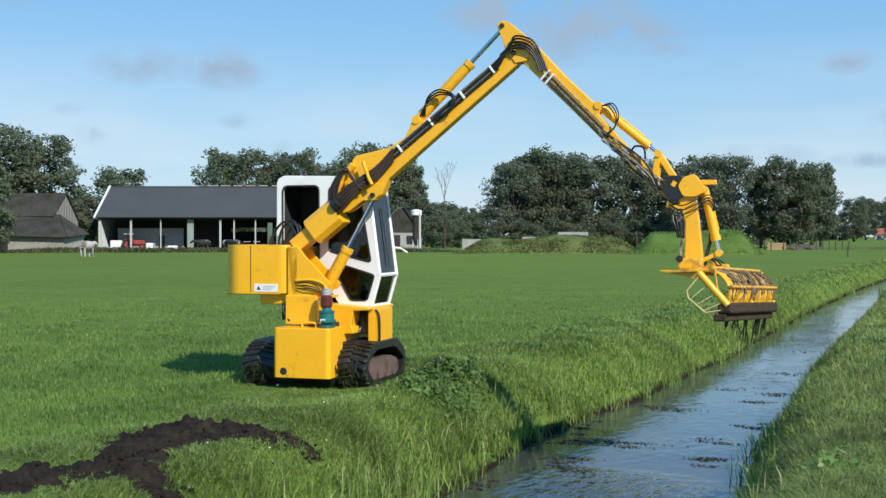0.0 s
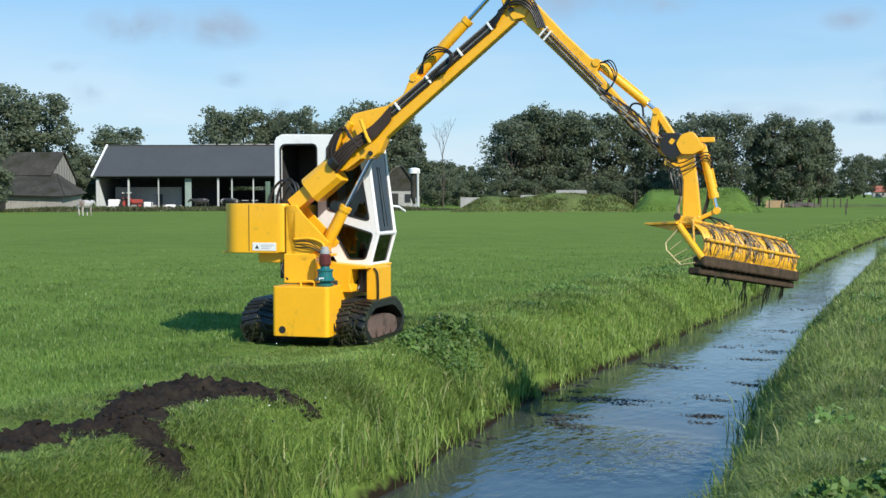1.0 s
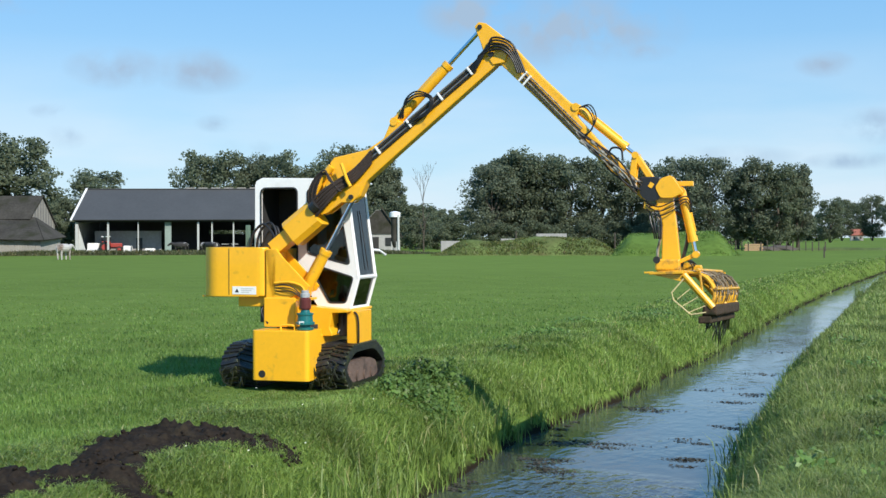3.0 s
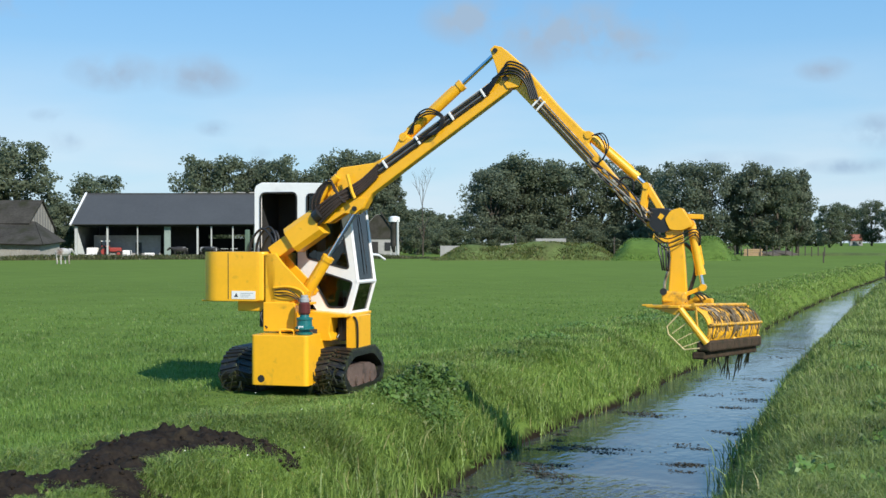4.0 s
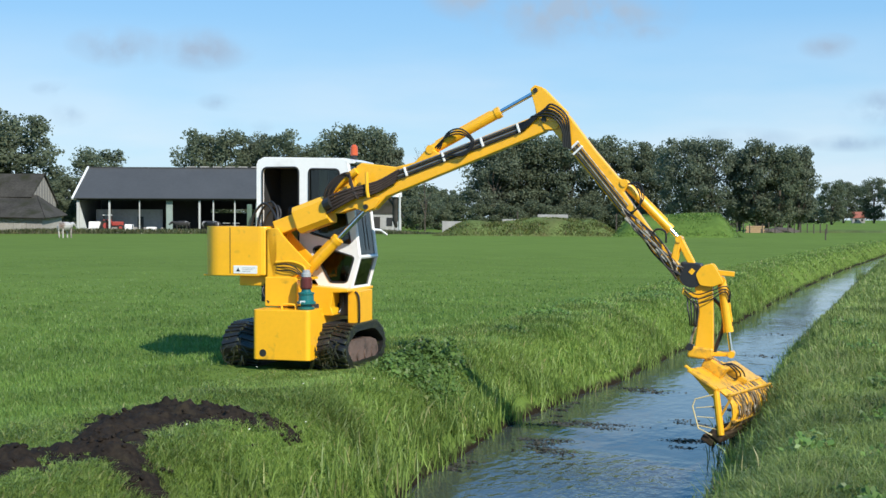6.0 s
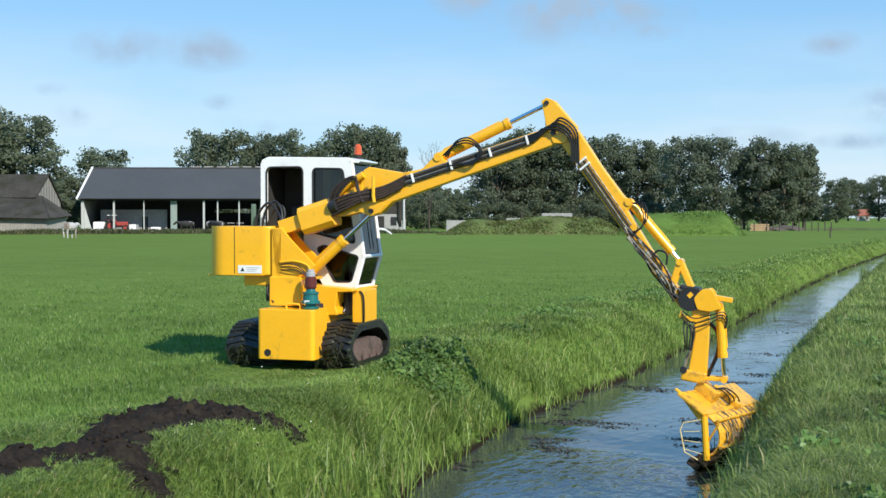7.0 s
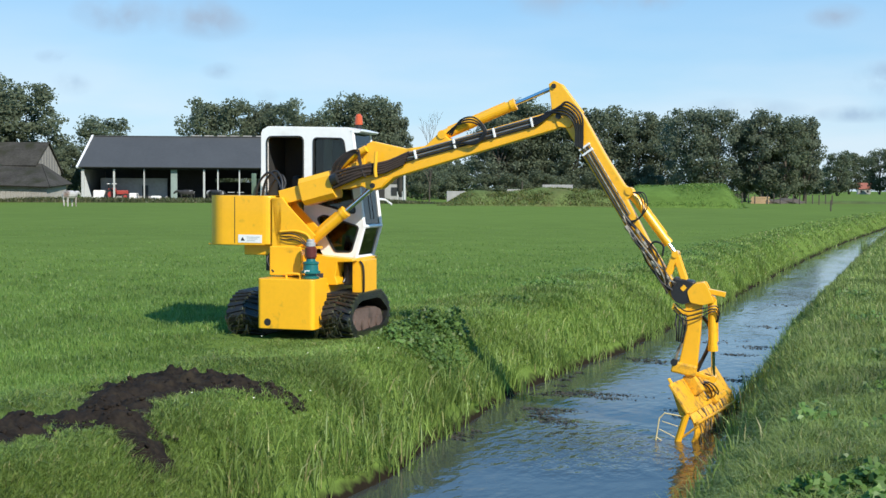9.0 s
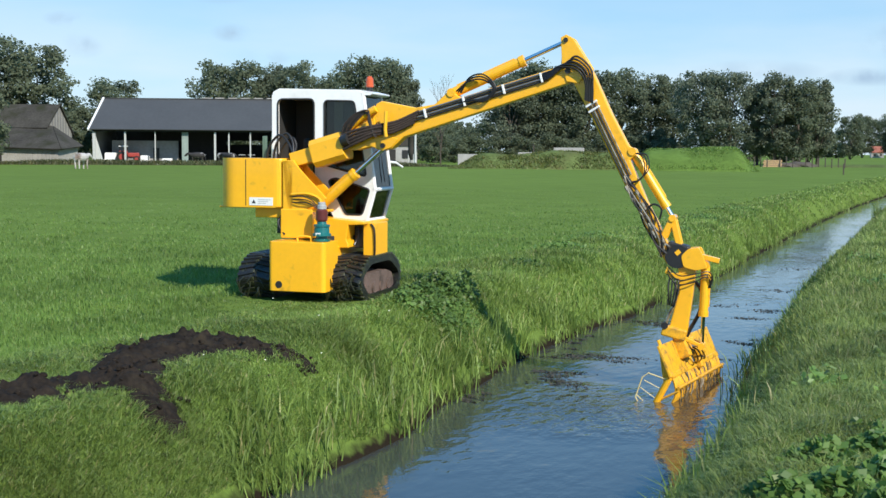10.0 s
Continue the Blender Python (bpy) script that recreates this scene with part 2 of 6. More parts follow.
# ---- ground, ditch and water ----
WATER_Z = -0.90


# the two waterlines, as x at each y along the ditch: it narrows, then bends to the east far off
WEST = ((0, -4.95), (8, -4.93), (10.5, -4.92), (12, -5.08), (14, -5.20), (17.5, -5.24), (21, -4.98), (28, -4.80), (36, -4.90), (45, -4.95), (54, -4.95), (65, -4.80), (75, -4.50), (95, -3.8), (150, -1.6), (2600, 100))
EAST = ((0, -1.80), (9, -1.90), (13, -2.12), (17, -2.41), (21, -2.58), (27, -2.68), (35, -2.78), (46, -2.92), (60, -3.0), (75, -2.85), (95, -2.3), (150, -0.2), (2600, 104))


def waterline(y, line):
    """Where a waterline runs at y, with a little waver; y may be an array."""
    return np.interp(y, [p[0] for p in line], [p[1] for p in line]) + 0.05 * np.sin(np.asarray(y) * 0.71) + 0.03 * np.sin(np.asarray(y) * 1.9 + 1.0)


def smooth(t):
    t = min(max(t, 0.0), 1.0)
    return t * t * (3 - 2 * t)


@functools.lru_cache(maxsize=None)
def edges(y):
    return float(waterline(y, WEST)), float(waterline(y, EAST))


def ground_z(x, y):
    west, east = edges(round(y, 2))
    if x < (west + east) / 2:
        z = -1.35 + 1.35 * smooth((west + 0.50 - x) / 1.55) ** 0.8
        # a low shelf of trodden mud along the water's edge
        z += 0.10 * math.exp(-((x - west + 0.02) / 0.16) ** 2) * min(max((26 - y) / 8, 0.0), 1.0)
        z = min(z, 0.0)
    else:
        z = -1.35 + 1.38 * smooth((x - east + 0.47) / 1.5) ** 0.8
    d = math.hypot(x, y)
    if d < 70:
        z += 0.05 * noise.noise((x * 0.9, y * 0.9, 0)) + 0.025 * noise.noise((x * 2.9, y * 2.9, 3.1))
    return z


xs = sorted(set([round(-9.0 + 0.16 * i, 3) for i in range(66)] + [-9.5, -10, -11, -12, -14, -17, -21, -26, -32, -40, -52, -70, -95, -130, -180, -260, -400, -700, -1300, -2500,
                2, 3, 4.5, 7, 11, 18, 30, 50, 80, 130, 220, 400, 800, 1500, 2500]))
ys = [-60, -30, -12, -5, -1, 2, 4] + [round(5 + 0.2 * i, 3) for i in range(100)] + [25 * 1.06 ** i for i in range(1, 78)] + [2600]
verts = [(x, y, ground_z(x, y)) for y in ys for x in xs]
nx = len(xs)
faces = [(j * nx + i, j * nx + i + 1, (j + 1) * nx + i + 1, (j + 1) * nx + i) for j in range(len(ys) - 1) for i in range(nx - 1)]
ground_me = bpy.data.meshes.new("ground")
ground_me.from_pydata(verts, [], faces)
for p in ground_me.polygons:
    p.use_smooth = True


def grass_ground():
    mat = bpy.data.materials.new("meadow_turf")
    mat.use_nodes = True
    n, l = mat.node_tree.nodes, mat.node_tree.links
    b = n["Principled BSDF"]
    b.inputs["Roughness"].default_value, b.inputs["Specular IOR Level"].default_value = 1.0, 0.04
    geo = n.new("ShaderNodeNewGeometry")
    parts = []
    for s, d in ((0.035, 4.0), (0.45, 5.0), (7.0, 6.0)):
        t = n.new("ShaderNodeTexNoise")
        t.inputs["Scale"].default_value, t.inputs["Detail"].default_value = s, d
        l.new(geo.outputs["Position"], t.inputs["Vector"])
        parts.append(t.outputs["Fac"])
    a = n.new("ShaderNodeMath")
    a.operation = "ADD"
    l.new(parts[0], a.inputs[0])
    l.new(parts[1], a.inputs[1])
    c = n.new("ShaderNodeMath")
    c.operation = "ADD"
    l.new(a.outputs[0], c.inputs[0])
    l.new(parts[2], c.inputs[1])
    ramp = n.new("ShaderNodeValToRGB")
    ramp.color_ramp.elements[0].color, ramp.color_ramp.elements[1].color = (0.086, 0.132, 0.027, 1), (0.139, 0.207, 0.043, 1)
    mr = n.new("ShaderNodeMapRange")
    mr.inputs["From Min"].default_value, mr.inputs["From Max"].default_value = 1.0, 2.0
    l.new(c.outputs[0], mr.inputs["Value"])
    l.new(mr.outputs[0], ramp.inputs["Fac"])
    # bare wet mud low on the banks and on the ditch bed
    sp = n.new("ShaderNodeSeparateXYZ")
    l.new(geo.outputs["Position"], sp.inputs[0])
    wob = n.new("ShaderNodeMath")
    wob.operation = "MULTIPLY_ADD"
    l.new(parts[2], wob.inputs[0])
    wob.inputs[1].default_value = 0.25
    l.new(sp.outputs[2], wob.inputs[2])
    low = n.new("ShaderNodeMapRange")
    low.inputs["From Min"].default_value, low.inputs["From Max"].default_value = -0.62, -0.74
    l.new(wob.outputs[0], low.inputs["Value"])
    mx = n.new("ShaderNodeMixRGB")
    l.new(low.outputs[0], mx.inputs[0])
    l.new(ramp.outputs[0], mx.inputs[1])
    mx.inputs[2].default_value = (0.018, 0.014, 0.009, 1)
    l.new(mx.outputs[0], b.inputs["Base Color"])
    bn = n.new("ShaderNodeBump")
    bn.inputs["Strength"].default_value, bn.inputs["Distance"].default_value = 0.6, 0.06
    l.new(parts[2], bn.inputs["Height"])
    l.new(bn.outputs[0], b.inputs["Normal"])
    return mat


ground_me.materials.append(grass_ground())
ground = tagged(new("ground", ground_me), "flat green meadow cut by a straight ditch with grassy banks", "meadow", kind="structure")


def water_material():
    mat = bpy.data.materials.new("ditch_water")
    mat.use_nodes = True
    n, l = mat.node_tree.nodes, mat.node_tree.links
    b = n["Principled BSDF"]
    b.inputs["Roughness"].default_value, b.inputs["IOR"].default_value = 0.05, 1.42
    b.inputs["Specular IOR Level"].default_value = 0.6
    geo = n.new("ShaderNodeNewGeometry")
    murk = n.new("ShaderNodeVectorMath")
    murk.operation = "DISTANCE"
    l.new(geo.outputs["Position"], murk.inputs[0])
    murk.inputs[1].default_value = (-2.5, 13.6, WATER_Z)
    near = n.new("ShaderNodeMapRange")
    near.inputs["From Min"].default_value, near.inputs["From Max"].default_value, near.inputs["To Min"].default_value, near.inputs["To Max"].default_value = 1.8, 0.4, 0.0, 0.8
    l.new(murk.outputs["Value"], near.inputs["Value"])
    stain = n.new("ShaderNodeMixRGB")
    l.new(near.outputs[0], stain.inputs[0])
    stain.inputs[1].default_value, stain.inputs[2].default_value = (0.045, 0.050, 0.044, 1), (0.075, 0.048, 0.024, 1)
    l.new(stain.outputs[0], b.inputs["Base Color"])
    mp = n.new("ShaderNodeMapping")
    mp.inputs["Scale"].default_value = (1.0, 0.55, 1.0)
    l.new(geo.outputs["Position"], mp.inputs["Vector"])
    a, c = n.new("ShaderNodeTexNoise"), n.new("ShaderNodeTexNoise")
    a.inputs["Scale"].default_value, a.inputs["Detail"].default_value = 7.0, 3.0
    c.inputs["Scale"].default_value, c.inputs["Detail"].default_value = 0.8, 3.0
    l.new(mp.outputs[0], a.inputs["Vector"])
    l.new(mp.outputs[0], c.inputs["Vector"])
    calm = n.new("ShaderNodeMapRange")
    calm.inputs["From Min"].default_value, calm.inputs["From Max"].default_value, calm.inputs["To Min"].default_value = 0.40, 0.66, 0.28
    l.new(c.outputs["Fac"], calm.inputs["Value"])
    # choppier water where the basket works
    off = n.new("ShaderNodeVectorMath")
    off.operation = "DISTANCE"
    l.new(geo.outputs["Position"], off.inputs[0])
    off.inputs[1].default_value = (-3.5, 12.5, WATER_Z)
    chop = n.new("ShaderNodeMapRange")
    chop.inputs["From Min"].default_value, chop.inputs["From Max"].default_value, chop.inputs["To Min"].default_value, chop.inputs["To Max"].default_value = 1.6, 0.2, 0.0, 5.0
    l.new(off.outputs["Value"], chop.inputs["Value"])
    both = n.new("ShaderNodeMath")
    both.operation = "ADD"
    l.new(calm.outputs[0], both.inputs[0])
    l.new(chop.outputs[0], both.inputs[1])
    m = n.new("ShaderNodeMath")
    m.operation = "MULTIPLY"
    l.new(a.outputs["Fac"], m.inputs[0])
    l.new(both.outputs[0], m.inputs[1])
    bn = n.new("ShaderNodeBump")
    bn.inputs["Strength"].default_value, bn.inputs["Distance"].default_value = 0.5, 0.024
    l.new(m.outputs[0], bn.inputs["Height"])
    l.new(bn.outputs[0], b.inputs["Normal"])
    return mat


wm = bpy.data.meshes.new("water")
wy = [-50, 0] + [4 * 1.12 ** i for i in range(50)]
wm.from_pydata([(x, y, WATER_Z) for y in wy for x in (edges(y)[0] - 0.45, sum(edges(y)) / 2, edges(y)[1] + 0.35)], [],
               [(3 * j + i, 3 * j + i + 1, 3 * j + 4 + i, 3 * j + 3 + i) for j in range(len(wy) - 1) for i in range(2)])
wm.materials.append(water_material())
tagged(new("water", wm), "dark rippled ditch water mirroring the sky", "water", kind="structure")


# ---- the ditch-cleaning crawler ----
YA = -0.42                                   # the arm's plane across the machine
crawler = tagged(empty("crawler_excavator", pose(-7.4, 13.75, 0.0, 0, 0, 6)),
                 "yellow tracked ditch-cleaning excavator with white cab and long jointed arm", "excavator")


def disc(x, z, y0, y1, r, sides=16):
    return tube([(x, y0, z), (x, y1, z)], r, sides)


def track(x0, x1):
    """A rubber track on its frame: outer belt with lugs, side frame, rollers."""
    y0, y1, h = -0.72, 0.78, 0.52
    def run(off):
        pts = [(y0 + 0.06 + off, 0.12 + off), (y0 + 0.20 + off, 0.0 + off), (y1 - 0.22 - off, 0.0 + off), (y1 - 0.05 - off, 0.08 + off), (y1 - off, 0.24),
               (y1 - 0.08 - off, 0.38 - off), (y1 - 0.34 - off, h - off), (y0 + 0.30 + off, h - off), (y0 + 0.08 + off, 0.41 - off), (y0 + off, 0.26)]
        return rounded(pts, 0.16, 4)
    outer, inner = run(0.0), run(0.075)
    bm = bmesh.new()
    n = len(outer)
    rings = []
    for prof, x in ((outer, x0), (outer, x1), (inner, x1), (inner, x0)):
        rings.append([bm.verts.new((x, y, z)) for y, z in prof])
    for a in range(4):
        for i in range(n):
            bm.faces.new((rings[a][i], rings[a][(i + 1) % n], rings[(a + 1) % 4][(i + 1) % n], rings[(a + 1) % 4][i]))
    belt = part("track", bm, RUBBER, crawler, "black rubber crawler track smeared with weed")
    lug_me = mesh_of("lug", box(-(x1 - x0) * 0.26, (x1 - x0) * 0.26, -0.022, 0.022, -0.012, 0.022, bevel=0.006), RUBBER)
    length, run_pts = 0.0, [Vector(p) for p in outer] + [Vector(outer[0])]
    step, due = 0.085, 0.0
    for a, b in zip(run_pts, run_pts[1:]):
        d = (b - a).length
        while due <= d:
            p, way = a + (b - a) * (due / d), (b - a).normalized()
            out = Vector((way.y, -way.x))
            m = Matrix(((1, 0, 0, (x0 + x1) / 2), (0, way.x, out.x, p.x), (0, way.y, out.y, p.y), (0, 0, 0, 1)))
            for sx, shift in ((-1, 0.0), (1, step / 2)):
                lug = new("lug", lug_me)
                lug.parent, lug.matrix_basis = belt, m @ pose(sx * (x1 - x0) * 0.25, shift, 0, 0, 0, sx * 14)
            due += step
        due -= d
    fr = bmesh.new()
    xa, xb = x0 + 0.03, x1 - 0.03
    add_prism(fr, rounded([(y0 + 0.10, 0.05), (y1 - 0.30, 0.03), (y1 - 0.20, 0.14), (y1 - 0.28, 0.27), (y1 - 0.52, 0.33), (y0 + 0.24, 0.33), (y0 + 0.09, 0.26)], 0.05), xa, xb)
    bmesh.ops.transform(fr, matrix=Matrix(((0, 1, 0, 0), (1, 0, 0, 0), (0, 0, 1, 0), (0, 0, 0, 1))), verts=fr.verts)
    part("track_frame", fr, TRACK_SIDE, belt, "rusty brown track frame")
    for y in (y0 + 0.28, y0 + 0.55, y0 + 0.82, y0 + 1.08):
        w = tube([(x0 + 0.015, y, 0.13), (x1 - 0.015, y, 0.13)], 0.075, 14)
        part("roller", w, TRACK_SIDE, belt)


track(-0.90, -0.46)
track(0.30, 0.74)
random.seed(77)
for k in range(70):
    x = random.choice((random.uniform(-0.9, -0.48), random.uniform(0.32, 0.74), random.uniform(0.32, 0.74)))
    z = random.uniform(0.1, 0.5)
    y = -0.75 + max(0, z - 0.32) * 1.1
    w = tube(curve([(x, y, z), (x + random.uniform(-0.06, 0.06), y - 0.03, z - 0.06), (x + random.uniform(-0.08, 0.08), y - 0.02 + max(0, 0.2 - z) * 0.3, max(z - random.uniform(0.08, 0.2), 0.02))], 3), random.uniform(0.004, 0.009), 5)
    part("clinging_weed", w, WEED_WET, crawler)

part("hull", box(-0.47, 0.31, -0.5, 0.55, 0.24, 0.66, bevel=0.02), YELLOW, crawler)
hb = bmesh.new()
vs = add_box(hb, -0.375, 0.365, -0.95, -0.52, 0.135, 0.74)
ed = [e for e in hb.edges if abs(e.verts[0].co.x - e.verts[1].co.x) < 1e-4 and abs(e.verts[0].co.y - e.verts[1].co.y) < 1e-4 and e.verts[0].co.y < -0.9]
bmesh.ops.bevel(hb, geom=ed, offset=0.055, segments=5, affect="EDGES", profile=0.5)
bmesh.ops.bevel(hb, geom=[e for e in hb.edges if e.calc_face_angle(0) > 1.2], offset=0.008, segments=2, affect="EDGES", profile=0.5)
ballast = part("ballast_box", hb, YELLOW, crawler, "plain yellow steel box between the tracks")
part("tow_hole", disc(-0.235, 0.215, -0.953, -0.93, 0.045, 20), BLACK_PAINT, ballast, "round black hole")
rail = curve([(-0.05, -0.80, 0.74), (-0.05, -0.80, 0.79), (0.03, -0.80, 0.80), (0.12, -0.80, 0.79), (0.13, -0.80, 0.74)], 4)
part("grab_rail", tube(rail, 0.014), YELLOW, ballast)
part("slew_ring", tube([(0.0, 0.0, 0.66), (0.0, 0.0, 0.78)], 0.42, 32), BLACK_PAINT, crawler)
part("turntable", box(-0.42, 0.10, -0.45, 0.55, 0.78, 0.92, bevel=0.015), YELLOW, crawler)
col = bmesh.new()
add_box(col, -0.36, 0.06, -0.62, -0.2, 0.76, 1.12, bevel=0.012)
add_box(col, -0.34, -0.20, -0.60, 0.3, 1.10, 1.72, bevel=0.012)
part("turret_post", col, YELLOW, crawler)
part("lower_skirt", prism([(0.04, 1.01), (0.63, 0.965), (0.63, 0.93), (0.43, 0.92), (0.40, 0.74), (0.43, 0.665), (0.43, 0.635), (0.04, 0.635)], -0.34, 0.6, 0.01), YELLOW, crawler, "yellow skirt under the cab")
part("skirt_recess", box(0.42, 0.60, -0.10, 0.5, 0.62, 0.925, bevel=0.01), BLACK_PAINT, crawler, "dark recess under the cab")
part("recess_hose", tube(curve([(0.47, -0.12, 0.92), (0.49, -0.14, 0.82), (0.46, -0.13, 0.72), (0.44, -0.16, 0.66)]), 0.014), HOSE, crawler)
part("rear_step", box(0.56, 0.71, -0.16, 0.34, 0.50, 0.94, bevel=0.01), YELLOW, crawler)
part("step_hose", tube(curve([(0.66, -0.16, 0.93), (0.71, -0.17, 0.86), (0.72, -0.17, 0.64), (0.71, -0.16, 0.52)]), 0.013), HOSE, crawler)
part("dark_housing", box(-0.50, -0.30, -0.42, 0.3, 0.80, 1.10, bevel=0.01), BLACK_PAINT, crawler)
part("slew_hose", tube(curve([(-0.37, -0.55, 1.05), (-0.40, -0.60, 0.95), (-0.36, -0.60, 0.86), (-0.30, -0.62, 0.80)]), 0.013), HOSE, crawler)

# counterweight: rounded tail, seam, underside block, warning label
cw = bmesh.new()
outline = [(-0.33, -0.60), (-0.33, 0.40), (-1.04, 0.40), (-1.27, 0.24), (-1.27, -0.42), (-1.09, -0.60)]
outline = rounded(outline, 0.13, 6)
lo = [cw.verts.new((x, y, 1.13)) for x, y in outline]
hi = [cw.verts.new((x, y, 1.74)) for x, y in outline]
cw.faces.new(lo), cw.faces.new(hi)
for i in range(len(outline)):
    cw.faces.new((lo[i], lo[(i + 1) % len(outline)], hi[(i + 1) % len(outline)], hi[i]))
bmesh.ops.bevel(cw, geom=[e for e in cw.edges if abs(e.verts[0].co.z - e.verts[1].co.z) < 1e-4], offset=0.018, segments=3, affect="EDGES", profile=0.5)
weight = part("counterweight", cw, YELLOW, crawler, "rounded yellow counterweight hood")
part("seam", box(-0.842, -0.834, -0.6035, -0.58, 1.15, 1.725), BLACK_PAINT, weight)
part("lower_lip", box(-1.28, -0.84, -0.45, 0.26, 1.115, 1.135, bevel=0.008), YELLOW, weight)
part("under_block", box(-0.76, -0.36, -0.5, 0.30, 1.00, 1.13, bevel=0.012), YELLOW, weight)
label = part("warning_label", box(-0.79, -0.47, -0.6055, -0.595, 1.155, 1.255), PAPER, weight, "white warning label with black triangle")
tri = prism([(-0.755, 1.18), (-0.70, 1.18), (-0.7275, 1.228)], -0.608, -0.600)
part("triangle_mark", tri, INK, label)
for k in range(3):
    part("print_bar", box(-0.67, -0.50 - 0.03 * k, -0.6075, -0.600, 1.222 - 0.022 * k, 1.229 - 0.022 * k), GREY_CAP, label)
for k, (dx, top) in enumerate(((0.0, 2.03), (0.09, 2.05), (0.17, 2.00))):
    part("loop_hose", tube(curve([(-0.72 + dx, -0.25, 1.70), (-0.66 + dx, -0.26, top - 0.12), (-0.52 + dx, -0.28, top), (-0.38 + dx * 0.6, -0.32, top - 0.1), (-0.28, -0.40, 1.78)]), 0.016), HOSE, crawler)
part("bracket_post", box(-0.80, -0.75, -0.2, -0.15, 1.72, 2.02, bevel=0.006), material("dull_green_paint", (0.10, 0.16, 0.12), 0.6), crawler)

# boom foot brackets
for y0 in (-0.60, -0.29):
    bm = prism([(-0.34, 1.72), (-0.20, 1.72), (-0.10, 1.60), (0.24, 1.26), (0.20, 1.20), (-0.05, 1.11), (-0.26, 1.11), (-0.30, 1.3)], y0, y0 + 0.035, 0.006)
    part("boom_bracket", bm, YELLOW, crawler)
part("foot_plate", box(-0.30, 0.20, -0.60, -0.25, 1.085, 1.115, bevel=0.006), YELLOW, crawler)
for k in range(3):
    part("valve_hose", tube(curve([(-0.20, -0.62, 1.27 - 0.035 * k), (-0.08, -0.645, 1.285 - 0.04 * k), (0.04, -0.64, 1.25 - 0.03 * k), (0.13, -0.62, 1.17 - 0.02 * k)]), 0.007), HOSE if k else SLEEVE, crawler)
part("valve_rim", tube(curve([(-0.22, -0.615, 1.30), (0.0, -0.62, 1.31), (0.16, -0.62, 1.25), (0.18, -0.62, 1.12)]), 0.015), YELLOW, crawler)

# water pump standing on the ballast box
pump = empty("pump")
pump.parent = crawler
rings = [(0.0, 0.10), (0.025, 0.105), (0.03, 0.07), (0.06, 0.07), (0.065, 0.115), (0.09, 0.115), (0.10, 0.095), (0.17, 0.09), (0.18, 0.10), (0.20, 0.10), (0.21, 0.06), (0.24, 0.055)]
part("pump_body", tube([(0.25, -0.76, 0.745 + z) for z, r in rings], [r for z, r in rings], 20), TEAL, pump, "teal pump housing")
part("reservoir", tube([(0.25, -0.76, 0.985 + z) for z in (0, 0.02, 0.13, 0.15)], [0.06, 0.072, 0.072, 0.05], 20), MAROON, pump, "maroon bowl")
part("cap", tube([(0.25, -0.76, 1.135 + z) for z in (0, 0.045, 0.05, 0.08, 0.085)], [0.058, 0.058, 0.045, 0.045, 0.03], 16), GREY_CAP, pump, "grey cap")
part("nameplate", box(0.215, 0.275, -0.872, -0.855, 0.82, 0.85), PAPER, pump)

# cab
cab = empty("cab")
cab.parent = crawler
CY0, CY1 = -0.12, 0.56
side_outline = [(-0.70, 1.00), (-0.70, 2.54), (-0.62, 2.615), (0.50, 2.59), (0.53, 2.55), (0.69, 1.36), (0.58, 0.95), (0.16, 0.985), (-0.02, 1.26), (-0.04, 1.10), (-0.30, 1.0)]
win_rear = rounded([(-0.62, 1.45), (-0.62, 2.49), (-0.12, 2.49), (-0.12, 1.45)], 0.07)
win_door = rounded([(0.02, 1.66), (0.02, 2.47), (0.42, 2.46), (0.585, 1.52)], 0.05)
win_low = rounded([(0.07, 1.46), (0.16, 1.50), (0.63, 1.36), (0.53, 1.04), (0.31, 1.04)], 0.04)
glass_mat = bpy.data.materials.new("tinted_glass")
glass_mat.use_nodes = True
gn, gl = glass_mat.node_tree.nodes, glass_mat.node_tree.links
g_tr, g_gl, g_mx, g_fr = gn.new("ShaderNodeBsdfTransparent"), gn.new("ShaderNodeBsdfGlossy"), gn.new("ShaderNodeMixShader"), gn.new("ShaderNodeFresnel")
g_tr.inputs["Color"].default_value, g_gl.inputs["Roughness"].default_value = (0.33, 0.40, 0.39, 1), 0.02
g_fr.inputs["IOR"].default_value = 1.6
gl.new(g_fr.outputs[0], g_mx.inputs[0]), gl.new(g_tr.outputs[0], g_mx.inputs[1]), gl.new(g_gl.outputs[0], g_mx.inputs[2])
gl.new(g_mx.outputs[0], gn["Material Output"].inputs["Surface"])
for y0, y1 in ((CY0, CY0 + 0.05), (CY1 - 0.05, CY1)):
    part("cab_side", holed(side_outline, [win_rear, win_door, win_low], y0, y1), WHITE, cab, "white cab side frame")
    ym = (y0 + y1) / 2
    for w in (win_door, win_low):
        pane = part("side_pane", prism(w, ym - 0.003, ym + 0.003), glass_mat, cab, "tinted window pane")
        bm = bmesh.new()
        ring = [(x, (y0 if y0 < 0 else y1), z) for x, z in w]
        add_tube(bm, ring + ring[:1], 0.012, 6)
        part("window_seal", bm, BLACK_PAINT, pane)
    ring = [(x, (y0 if y0 < 0 else y1), z) for x, z in win_rear]
    part("window_seal", tube(ring + ring[:1], 0.012, 6), BLACK_PAINT, cab)
roof = bmesh.new()
add_prism(roof, rounded([(-0.69, 2.50), (-0.69, 2.58), (-0.60, 2.625), (0.50, 2.60), (0.66, 2.56), (0.64, 2.535), (0.4, 2.53)], 0.02, 3), CY0 + 0.005, CY1 - 0.005)
